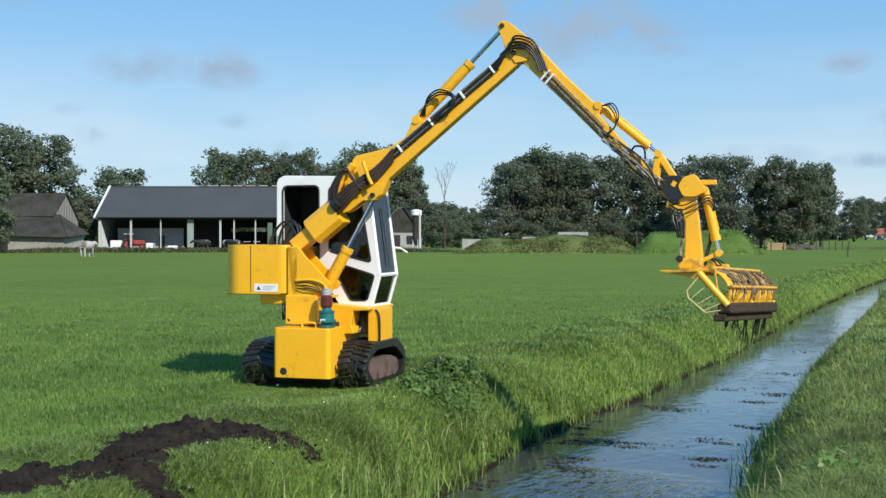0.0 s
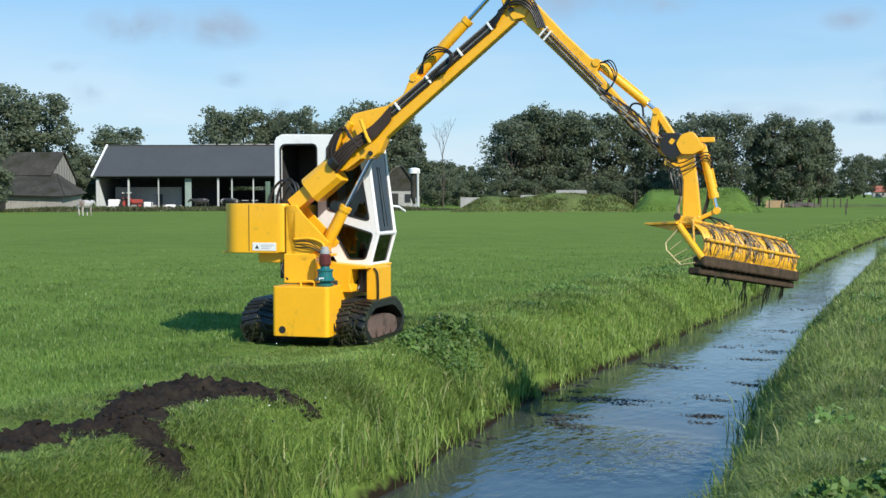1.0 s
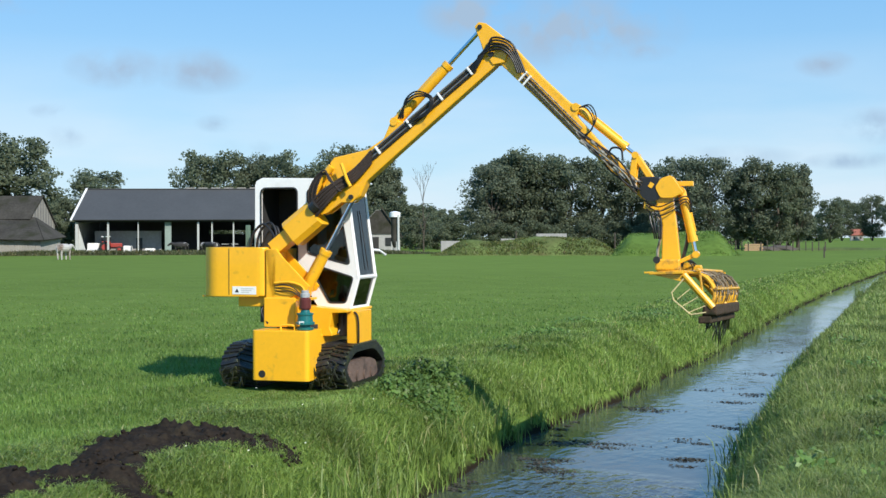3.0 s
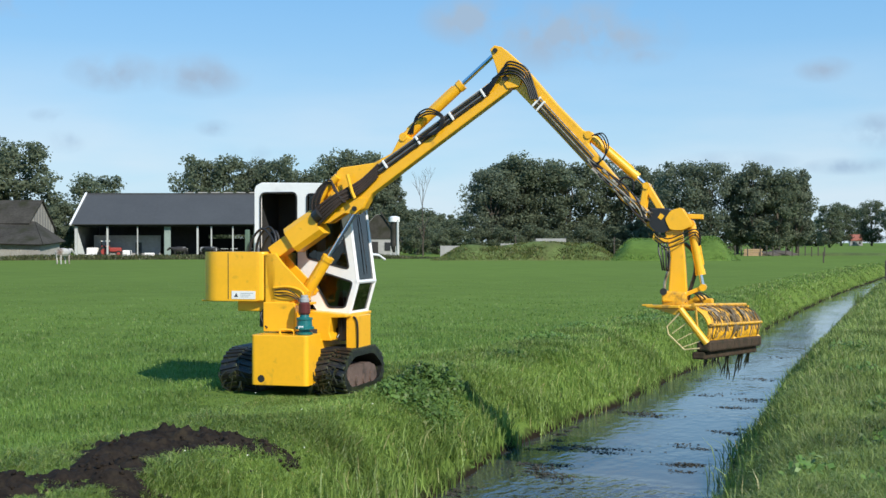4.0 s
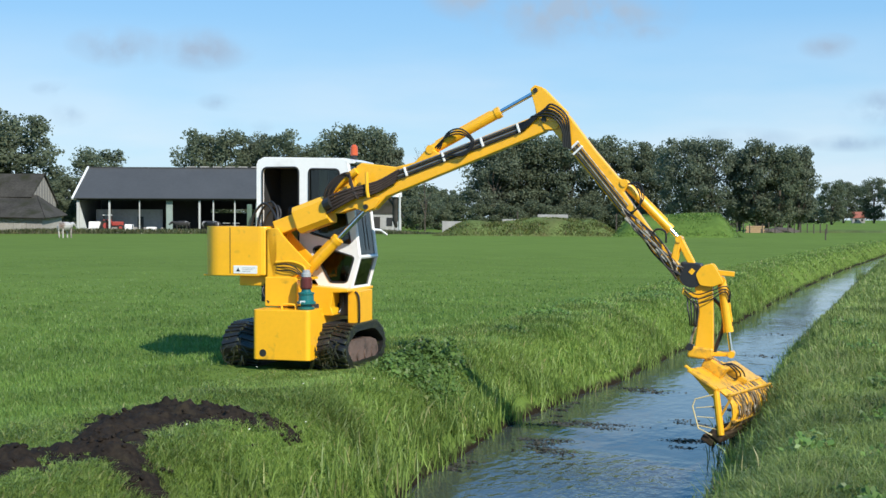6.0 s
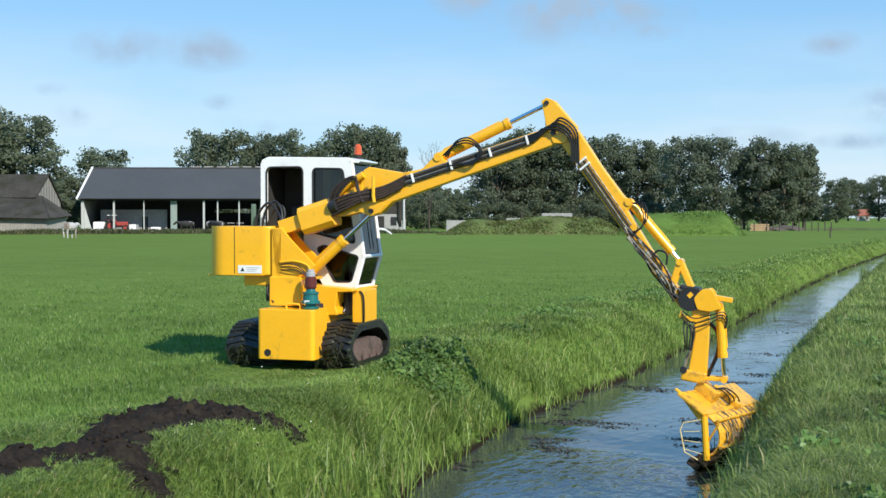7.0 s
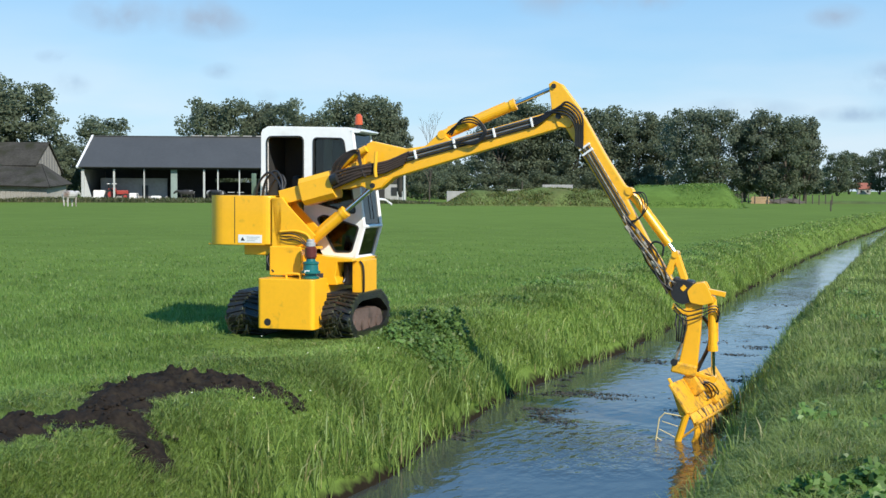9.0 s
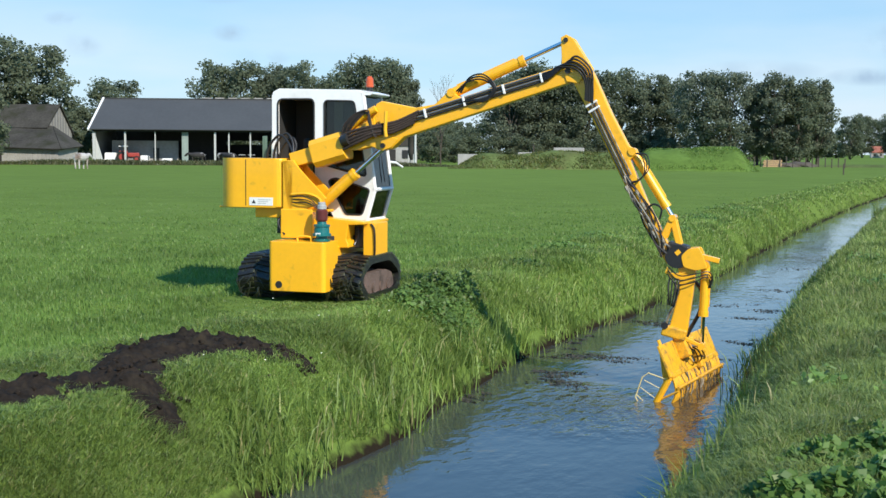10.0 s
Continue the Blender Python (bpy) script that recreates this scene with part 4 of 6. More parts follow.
for k in range(80):
    y = random.uniform(Y0 + 0.05, Y1 - 0.05)
    pts = []
    for x, z in section[random.randint(0, 2):random.randint(4, 6)]:
        y += random.uniform(-0.06, 0.06)
        lift = random.uniform(0.012, 0.045)
        pts.append((x + lift, y, z + lift * 0.6))
    part("weed_shred", tube(curve(pts, 2), random.uniform(0.003, 0.007), 5), STRAW if k % 4 else WEED_WET, basket, "wet weed draped over the bars")
# weed tassels hang plumb from the cutter bar
strands = []
for k, (y, ln) in enumerate(((-0.3, 0.18), (0.05, 0.22), (0.44, 0.44), (0.98, 0.40), (1.32, 0.30))):
    bm = bmesh.new()
    for j in range(4):
        o = Vector((random.uniform(-0.03, 0.03), random.uniform(-0.03, 0.03), 0))
        e = Vector((random.uniform(-0.10, 0.06), random.uniform(-0.06, 0.06), -ln * random.uniform(0.6, 1.0)))
        add_tube(bm, curve([o, o + e * 0.4 + Vector((random.uniform(-0.02, 0.02), 0, 0)), o + e * 0.75, o + e], 3), [0.011, 0.012, 0.011, 0.010, 0.010, 0.009, 0.008, 0.007, 0.005, 0.003], 5)
    strands.append((part("weed_strand", bm, WEED_WET, crawler, "dangling strand of wet water weed"), Vector((0.56, y, -0.65))))


# ---- distance: helpers ----
def spot(az, d, z=0.0):
    """A place d metres off, az degrees left of the ditch's line."""
    return Vector((-math.sin(radians(az)) * d, math.cos(radians(az)) * d, z))


BARK = material("grey_bark", (0.075, 0.06, 0.045), 0.9, vary=0.3, scale=3, bump=0.5)
# distance haze is put into the leaf colour: paler base, high translucency
HAZY_LEAF_A = material("hazy_oak_leaves", (0.148, 0.176, 0.108), 0.7, vary=0.35, scale=0.25, random_island=0.6, spec=0.2, translucent=0.5)
HAZY_LEAF_B = material("hazy_poplar_leaves", (0.162, 0.190, 0.126), 0.7, vary=0.35, scale=0.25, random_island=0.6, spec=0.2, translucent=0.5)


def quads_mesh(name, centres, normals, sizes, mat, rng, jag=0.5):
    """Many small leaf clumps, each a bent four-cornered leaf, in one mesh."""
    n = len(centres)
    a = np.cross(normals, rng.normal(size=(n, 3)))
    a /= np.linalg.norm(a, axis=1)[:, None] + 1e-9
    b = np.cross(normals, a)
    s = sizes[:, None]
    v = np.empty((n, 4, 3))
    v[:, 0] = centres - a * s * 0.6
    v[:, 1] = centres - b * s * rng.uniform(1 - jag, 1, (n, 1)) * 0.6 + normals * s * 0.12
    v[:, 2] = centres + a * s * 0.6
    v[:, 3] = centres + b * s * rng.uniform(1 - jag, 1, (n, 1)) * 0.6 - normals * s * 0.12
    me = bpy.data.meshes.new(name)
    me.vertices.add(4 * n)
    me.vertices.foreach_set("co", v.reshape(-1))
    me.loops.add(4 * n)
    me.loops.foreach_set("vertex_index", np.arange(4 * n, dtype=np.int32))
    me.polygons.add(n)
    me.polygons.foreach_set("loop_start", np.arange(0, 4 * n, 4, dtype=np.int32))
    me.update(calc_edges=True)
    me.materials.append(mat)
    return me


def tree(seed, height, width, mat, low=0.14, puffs=125, leaves=92, label="", leaf=0.37):
    """A broadleaf tree: tapered trunk with limbs, crown of many leaf clumps gathered in uneven boughs."""
    rng = np.random.default_rng(seed)
    root = empty("tree")
    bm = bmesh.new()
    top = height * 0.72
    trunk = [(0.25 * rng.normal() * k / 5, 0.25 * rng.normal() * k / 5, top * k / 5) for k in range(6)]
    trunk[0] = (0, 0, -0.3)
    r0 = height * 0.022
    add_tube(bm, trunk, [r0 * (1 - 0.16 * k) for k in range(6)], 8)
    cent = []
    tries = 0
    while len(cent) < puffs and tries < 4000:
        tries += 1
        h = rng.uniform(low, 0.97)
        prof = math.sin(math.pi * min(max((h - low * 0.6) / (1.06 - low * 0.6), 0.02), 0.98)) ** 0.5
        ang, rad = rng.uniform(0, 2 * math.pi), math.sqrt(rng.uniform(0.08, 1.0)) * prof * width / 2
        cent.append((math.cos(ang) * rad * 0.86, math.sin(ang) * rad * 0.86, h * height))
    cent = np.array(cent)
    for c in cent[:: max(1, len(cent) // 9)]:
        k = min(max(c[2] * 0.55 / top, 0.15), 0.95) * 5
        a = Vector(trunk[int(k)])
        mid = a.lerp(Vector(c), 0.5) + Vector((0, 0, 0.3))
        add_tube(bm, [a, mid, Vector(c)], [r0 * 0.42, r0 * 0.28, r0 * 0.1], 5)
    part("trunk", bm, BARK, root)
    size = rng.uniform(0.075, 0.15, len(cent)) * height * np.clip(width / height, 0.5, 1.0)
    cs, ns, ss = [], [], []
    for c, r in zip(cent, size):
        d = rng.normal(size=(leaves, 3))
        d /= np.linalg.norm(d, axis=1)[:, None]
        rr = r * rng.uniform(0.45, 1.08, (leaves, 1))
        cs.append(c + d * rr * np.array([1.1, 1.1, 0.8]))
        ns.append(d * 0.7 + rng.normal(size=(leaves, 3)) * 0.5 + np.array([0, 0, 0.25]))
        ss.append(rng.uniform(0.55, 1.25, leaves) * leaf)
    cs, ns, ss = np.concatenate(cs), np.concatenate(ns), np.concatenate(ss)
    cs[:, 2] = np.maximum(cs[:, 2], 0.3)
    ns /= np.linalg.norm(ns, axis=1)[:, None] + 1e-9
    crown = new("crown", quads_mesh("crown", cs, ns, ss, mat, rng))
    crown.parent = root
    return tagged(root, label, "tree")


def set_tree(src, m, s, sz, label="", group=""):
    ob = copy_thing(src, m)
    ob.scale = (s, s, sz)
    return tagged(ob, label, "tree", group)


OAK_A = tree(11, 16, 12, HAZY_LEAF_A, label="dark green broad oak at the far field edge")
OAK_B = tree(12, 16, 11, HAZY_LEAF_A, low=0.10, label="dark green broad oak at the far field edge")
OAK_C = tree(13, 16, 13, HAZY_LEAF_B, low=0.2, puffs=110, label="airy grey-green tree at the far field edge")
TALL = tree(14, 16, 9, HAZY_LEAF_B, low=0.16, puffs=110, label="tall narrow green tree at the far field edge")
BUSHY = tree(15, 8, 9, HAZY_LEAF_A, low=0.05, puffs=80, label="low dense green bush tree far off", leaf=0.32)
for src, m, s in ((OAK_A, spot(19.0, 205), 1.0), (OAK_B, spot(18.2, 203), 1.02), (OAK_C, spot(19.75, 200), 0.86), (TALL, spot(7.6, 190), 0.86), (BUSHY, spot(22.6, 330), 1.0)):
    src.matrix_basis = Matrix.Translation(m) @ Matrix.Diagonal((s, s, s, 1))
ROW = "trees along the far field edge"
for ob in (OAK_A, OAK_B, OAK_C, TALL, BUSHY):
    tagged(ob, group=ROW)
# azimuth, distance, height, width factor, kind
PLANTED = [(43.2, 180, 18.5, 1.0, 0), (41.2, 182, 17.4, 0.95, 1), (44.5, 178, 16, 1.0, 2), (43.9, 140, 8.5, 1.0, 4), (46.0, 150, 15, 1.0, 1),
           (37.8, 235, 15.6, 1.2, 1), (39.3, 230, 9.5, 1.0, 4), (33.4, 235, 19.6, 0.8, 0), (32.2, 232, 19.4, 0.8, 1), (30.8, 235, 19.0, 0.8, 3), (29.6, 232, 19.6, 0.75, 0),
           (28.4, 235, 17.0, 0.8, 1), (26.8, 200, 18.2, 0.8, 1), (25.7, 202, 18.0, 0.75, 0), (24.9, 204, 17.6, 0.7, 3), (23.8, 215, 8.0, 0.9, 4), (24.5, 195, 8.5, 1.0, 4), (24.5, 203, 15.0, 0.6, 3),
           (17.3, 204, 16.6, 0.85, 0), (16.0, 202, 16.3, 0.9, 1), (14.6, 205, 16.6, 0.85, 0), (13.2, 204, 15.6, 0.85, 1), (12.2, 206, 14.8, 0.8, 0), (19.2, 214, 16.0, 0.8, 2),
           (10.9, 192, 15.2, 0.8, 2), (9.7, 190, 14.9, 0.85, 2), (8.4, 192, 13.2, 0.7, 3), (6.7, 190, 13.6, 0.8, 1), (5.8, 193, 13.8, 0.75, 3), (6.2, 200, 12.5, 0.7, 0),
           (4.4, 420, 15.0, 1.0, 1), (3.3, 710, 22.0, 1.0, 1), (3.9, 610, 22.0, 0.9, 0), (2.6, 610, 23.0, 0.9, 1), (1.5, 600, 23, 1.0, 0), (0.3, 410, 15, 1.0, 2), (-1.2, 380, 15, 1.0, 0),
           (23.0, 420, 14.0, 1.3, 4), (22.0, 430, 12.5, 1.3, 4), (21.2, 420, 12.0, 1.3, 4), (22.5, 440, 13.0, 1.3, 4), (5.0, 520, 12.0, 1.6, 4), (5.6, 540, 12.0, 1.6, 4),
           (20.2, 196, 4.5, 1.1, 4), (19.0, 195, 4.5, 1.3, 4), (17.6, 196, 5.0, 1.3, 4), (16.4, 197, 4.2, 1.3, 4), (15.2, 196, 4.6, 1.3, 4), (13.9, 197, 4.8, 1.3, 4), (12.6, 197, 4.4, 1.3, 4),
           (36.6, 240, 6.5, 1.2, 4), (35.0, 245, 7.0, 1.2, 4), (26.3, 178, 5.0, 1.0, 4), (23.2, 185, 5.2, 1.1, 4), (22.3, 190, 4.4, 1.2, 4), (39.7, 176, 8.0, 0.9, 4), (40.3, 190, 8.5, 1.0, 4), (8.9, 260, 8, 1.4, 4), (7.2, 265, 8, 1.4, 4)]
random.seed(21)
KINDS = (OAK_A, OAK_B, OAK_C, TALL, BUSHY)
for az, d, h, w, kind in PLANTED:
    full = (16, 16, 16, 16, 8)[kind]
    h *= 0.93
    s = h / full
    set_tree(KINDS[kind], Matrix.Translation(spot(az, d)) @ Matrix.Rotation(random.uniform(0, 6.28), 4, "Z"), s * w if kind == 4 else s * (w + 0.15), s,
             ("dark green broad oak at the far field edge", "dark green broad oak at the far field edge", "airy grey-green tree at the far field edge",
              "tall narrow green tree at the far field edge", "low dense green bush tree far off")[kind], ROW)

# a bare dead tree
dead = tagged(empty("bare_tree", Matrix.Translation(spot(22.95, 172)) @ Matrix.Diagonal((0.6, 0.6, 1.0, 1.0))), "thin leafless grey tree among the green ones", "tree")
bm = bmesh.new()
random.seed(4)
def limb(p, way, length, r, depth):
    q = p + way * length
    add_tube(bm, [p, p.lerp(q, 0.5) + Vector((random.uniform(-0.1, 0.1), random.uniform(-0.1, 0.1), 0)) * length * 0.4, q], [r, r * 0.8, r * 0.55], 5)
    if depth:
        for _ in range(3):
            limb(p.lerp(q, random.uniform(0.5, 1.0)), (way + Vector((random.uniform(-0.7, 0.7), random.uniform(-0.7, 0.7), random.uniform(-0.1, 0.4)))).normalized(), length * 0.62, r * 0.55, depth - 1)
limb(Vector((0, 0, -0.2)), Vector((0.04, 0, 1)), 3.4, 0.20, 2)
limb(Vector((0.12, 0, 3.1)), Vector((-0.05, 0, 1)), 4.6, 0.13, 4)
part("branches", bm, BARK, dead)

# ---- farm ----
SLATE = material("dark_corrugated_roof", (0.052, 0.053, 0.053), 0.75, vary=0.15, scale=0.4)
OLD_ROOF = material("weathered_grey_roof", (0.052, 0.048, 0.041), 0.95, vary=0.4, scale=0.6, spec=0.1, dirt=(0.030, 0.031, 0.018), dirt_amount=0.5, dirt_scale=0.7)
PLANK_WALL = material("weathered_plank_wall", (0.30, 0.28, 0.25), 0.85, vary=0.2, scale=0.8)
GABLE_BOARDS = material("grey_gable_boards", (0.17, 0.16, 0.145), 0.9, vary=0.25, scale=0.9)
PALE_WALL = material("pale_concrete_wall", (0.32, 0.31, 0.29), 0.85, vary=0.2, scale=0.5)
# dark boards, and the tone that paints shade into the barn's inside
DARK_WOOD_AND_SHADE = material("dark_boards_and_barn_shade", (0.026, 0.023, 0.021), 0.85, vary=0.3, scale=0.6)
POST = material("pale_steel_post", (0.45, 0.46, 0.44), 0.5, vary=0.1)
WHITE_TRIM = material("white_trim", (0.75, 0.75, 0.73), 0.6, vary=0.08)
RED_PAINT = material("faded_red_paint", (0.30, 0.035, 0.025), 0.5, vary=0.2)
TARP = material("grey_green_tarp", (0.22, 0.27, 0.24), 0.7, vary=0.2, scale=1)
FRESH_WOOD = material("fresh_tan_timber", (0.42, 0.27, 0.14), 0.7, vary=0.2, scale=2)
RED_TILE = material("red_roof_tile", (0.30, 0.10, 0.065), 0.8, vary=0.2, scale=0.6)


def slab(a, b, c, d, t):
    """A thick sheet on four corners."""
    bm = bmesh.new()
    f = bm.faces.new([bm.verts.new(v) for v in (a, b, c, d)])
    n = (Vector(b) - Vector(a)).cross(Vector(d) - Vector(a)).normalized()
    ex = bmesh.ops.extrude_face_region(bm, geom=[f])
    bmesh.ops.translate(bm, vec=n * t, verts=[g for g in ex["geom"] if isinstance(g, bmesh.types.BMVert)])
    return bm


barn = tagged(empty("barn", Matrix.Translation(spot(38.83, 166)) @ Matrix.Rotation(radians(24), 4, "Z")),
              "long open-fronted barn with dark corrugated roof and pale posts", "barn")
BL, BD, EAVE, RIDGE = 30.0, 15.0, 4.25, 8.55
for k in range(15):
    x0, x1 = -0.3 + (BL + 0.6) * k / 15, -0.3 + (BL + 0.6) * (k + 1) / 15 - 0.004
    part("roof_sheet", slab((x0, -0.6, EAVE), (x1, -0.6, EAVE), (x1, BD / 2, RIDGE), (x0, BD / 2, RIDGE), 0.10), SLATE, barn)
part("back_roof", slab((-0.3, BD / 2, RIDGE), (BL + 0.3, BD / 2, RIDGE), (BL + 0.3, BD + 0.5, EAVE), (-0.3, BD + 0.5, EAVE), 0.10), SLATE, barn)
part("verge_board", slab((-0.55, -0.65, EAVE - 0.1), (-0.3, -0.65, EAVE - 0.1), (-0.3, BD / 2, RIDGE + 0.05), (-0.55, BD / 2, RIDGE + 0.05), 0.22), WHITE_TRIM, barn, "white verge board")
part("ridge_cap", box(-0.3, BL + 0.3, BD / 2 - 0.25, BD / 2 + 0.25, RIDGE + 0.05, RIDGE + 0.16, bevel=0.03), SLATE, barn)
for k in range(9):
    part("ridge_vent", box(13.0 + 1.75 * k, 14.2 + 1.75 * k, BD / 2 - 0.28, BD / 2 + 0.1, RIDGE + 0.16, RIDGE + 0.28), PALE_WALL, barn)
for x, r in ((0.15, 0.22), (4.2, 0.13), (8.1, 0.07), (15.9, 0.14), (17.7, 0.09), (20.5, 0.09), (25.0, 0.13), (29.8, 0.15)):
    part("post", box(x - r / 1.2, x + r / 1.2, -0.1, 0.15, 0.0, EAVE + 0.1), POST, barn, "pale steel post")
for x in (11.5, 23.2):
    part("tarp", box(x, x + 0.85, 0.2, 0.32, 0.0, EAVE, bevel=0.04), TARP, barn, "furled grey-green tarpaulin")
part("side_tarp", prism([(0.2, 0.0), (1.3, 0.0), (0.9, 1.4), (0.25, 3.6)], 0.25, 0.35, 0.01), POST, barn, "pale hanging tarpaulin")
part("eave_beam", box(0, BL, -0.12, 0.12, EAVE - 0.22, EAVE), DARK_WOOD_AND_SHADE, barn)
part("gable_wall", box(0.0, 0.15, 0.3, BD, 0.0, EAVE), PALE_WALL, barn)
part("far_gable_wall", box(BL - 0.15, BL, 0.3, BD, 0.0, EAVE), DARK_WOOD_AND_SHADE, barn)
# back walls, rear partition and floor: the barn's inner shade is in their colour
part("back_wall_low", box(0.2, BL, BD - 0.2, BD, 0.0, 2.5), DARK_WOOD_AND_SHADE, barn)
part("back_wall_high", box(0.2, BL, BD - 0.2, BD, 3.05, EAVE + 0.2), DARK_WOOD_AND_SHADE, barn)
part("back_wall_end", box(0.2, 15.0, BD - 0.22, BD - 0.02, 2.5, 3.05), DARK_WOOD_AND_SHADE, barn)
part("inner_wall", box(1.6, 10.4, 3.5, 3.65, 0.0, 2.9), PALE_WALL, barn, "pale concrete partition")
part("inner_partition", box(1.6, 15.0, 6.2, 6.35, 0.0, EAVE + 0.3), DARK_WOOD_AND_SHADE, barn)
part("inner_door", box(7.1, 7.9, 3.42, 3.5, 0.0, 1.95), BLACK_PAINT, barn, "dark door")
part("floor_slab", box(0, BL, -0.3, BD, -0.3, 0.03), DARK_WOOD_AND_SHADE, barn)
bm_ = barn.matrix_basis


def farm_tractor(m):
    t = tagged(empty("tractor", m), "old red farm tractor parked in the barn", "tractor")
    part("hood", box(0.2, 1.7, -0.3, 0.3, 0.7, 1.25, bevel=0.08), RED_PAINT, t)
    part("cabin", box(-0.9, 0.2, -0.55, 0.55, 0.8, 1.5, bevel=0.08), RED_PAINT, t)
    part("roof", box(-0.95, 0.25, -0.6, 0.6, 2.05, 2.15, bevel=0.03), WHITE_TRIM, t)
    for x in (-0.88, 0.18):
        for y in (-0.5, 0.5):
            part("cab_post", box(x - 0.03, x + 0.03, y - 0.03, y + 0.03, 1.4, 2.1), BLACK_PAINT, t)
    for x, r in ((-0.5, 0.72), (1.35, 0.42)):
        for y in (-0.75, 0.75):
            w = part("wheel", tube([(x, y - 0.18, r), (x, y + 0.18, r)], r, 20), RUBBER, t)
            part("rim", tube([(x, y - 0.19, r), (x, y + 0.19, r)], r * 0.55, 16), RED_PAINT, w, "red rim")
    return t


farm_tractor(bm_ @ pose(3.9, 1.7, 0.03, 0, 0, 10))
for i, (x, y, sx, sz) in enumerate(((1.9, 1.6, 1.5, 1.25), (6.2, 2.4, 1.1, 0.9), (9.2, 2.2, 1.3, 0.55), (1.0, 0.8, 0.8, 0.35))):
    tagged(part("feed_bag", box(-sx / 2, sx / 2, -0.5, 0.5, 0, sz, bevel=0.15), WHITE_TRIM, None, at=bm_ @ pose(x, y, 0.03)), "bulky white feed bag in the barn", "bag", "feed bags")
for i, (x, y) in enumerate(((13.5, 1.2), (16.3, 0.8), (17.2, 2.0), (18.8, 0.9), (20.0, 1.2), (22.0, 1.5), (24.5, 1.0))):
    g = tagged(empty("feed_rack", bm_ @ pose(x, y, 0.03)), "dark steel feed rack in the barn's shade", "rack", "feed racks")
    for k in range(4):
        part("bar", box(0.3 * k, 0.3 * k + 0.05, 0, 0.05, 0, 1.1), BLACK_PAINT, g)
    part("rail", box(0, 0.95, 0, 0.05, 1.05, 1.12), POST, g)

HIDE = material("black_and_white_hide", (0.025, 0.022, 0.02), 0.8, vary=0.1, dirt=(0.6, 0.58, 0.55), dirt_amount=0.35, dirt_scale=1.3)
HIDE_B = material("brown_and_white_hide", (0.42, 0.40, 0.37), 0.8, vary=0.1, dirt=(0.10, 0.05, 0.025), dirt_amount=0.6, dirt_scale=1.2)


def cow(m, hide):
    c = tagged(empty("cow", m), "pied dairy cow standing at the field edge", "cow", "cows by the barn")
    z = 0.75
    prof = [(-0.85, 0.26, 0.12), (-0.8, 0.12, 0.30), (-0.3, 0.0, 0.40), (0.3, 0.0, 0.40), (0.75, 0.06, 0.30), (0.95, 0.16, 0.18)]
    part("body", tube([(x, 0, z + 0.28 + dz * 0.2) for x, dz, r in prof], [r for x, dz, r in prof], 12), hide, c)
    part("neck", tube([(0.80, 0, z + 0.36), (1.15, 0, z + 0.50), (1.3, 0, z + 0.45)], [0.24, 0.16, 0.14], 10), hide, c)
    part("head", tube([(1.25, 0, z + 0.50), (1.45, 0, z + 0.36), (1.68, 0, z + 0.18)], [0.15, 0.14, 0.08], 10), hide, c)
    for x in (-0.62, 0.62):
        for y in (-0.2, 0.2):
            part("leg", tube([(x, y, z + 0.1), (x, y, 0.45), (x + 0.03, y, 0.0)], [0.12, 0.07, 0.06], 8), hide, c)
    part("tail", tube([(-0.85, 0, z + 0.45), (-0.98, 0, z), (-0.98, 0, 0.4)], 0.03, 6), hide, c)
    return c


cow(Matrix.Translation(spot(39.35, 114)) @ Matrix.Rotation(radians(95), 4, "Z"), HIDE_B)
cow(Matrix.Translation(spot(33.0, 156)) @ Matrix.Rotation(radians(10), 4, "Z"), HIDE)
cow(Matrix.Translation(spot(32.8, 152)) @ Matrix.Rotation(radians(160), 4, "Z"), HIDE)
cow(Matrix.Translation(spot(34.2, 158)) @ Matrix.Rotation(radians(200), 4, "Z"), HIDE)

# old shed: low lean-to in front of a taller gabled part
shed = tagged(empty("shed", Matrix.Translation(spot(43.25, 150)) @ Matrix.Rotation(radians(16), 4, "Z")), "old weathered shed with sagging mossy grey roofs", "shed")
part("plank_wall", box(1.6, 8.4, 0, 0.15, 0, 1.75), PLANK_WALL, shed, "weathered plank wall")
random.seed(19)
for k in range(22):
    part("plank", box(1.6 + 0.31 * k, 1.88 + 0.31 * k, -0.04 - 0.03 * random.random(), 0.0, 0.05, 1.62 + 0.1 * random.random()), PLANK_WALL, shed)
part("side_wall", prism([(0.15, 0), (5.4, 0), (5.4, 1.85), (0.15, 1.6)], -0.075, 0.075), PLANK_WALL, shed).matrix_basis = Matrix.Translation((8.3, 0, 0)) @ Matrix.Rotation(radians(90), 4, "Z")
part("front_roof", slab((-5.0, -0.6, 1.95), (9.0, -0.6, 1.62), (5.2, 5.6, 4.35), (-5.0, 5.6, 4.75), 0.12), OLD_ROOF, shed, "sagging grey roof with moss")
part("end_roof", slab((9.0, -0.6, 1.62), (8.8, 6.0, 2.0), (5.3, 5.7, 4.3), (5.2, 5.6, 4.35), 0.12), OLD_ROOF, shed)
part("door", box(0.5, 1.6, -0.02, 0.12, 0, 1.6), DARK_WOOD_AND_SHADE, shed)
part("end_wall", box(-4.5, 0.5, 0, 0.15, 0, 1.8), DARK_WOOD_AND_SHADE, shed)
part("tall_roof", slab((-6.0, 4.6, 4.1), (5.0, 4.6, 4.1), (5.0, 8.4, 7.0), (-6.0, 8.4, 7.0), 0.14), OLD_ROOF, shed)
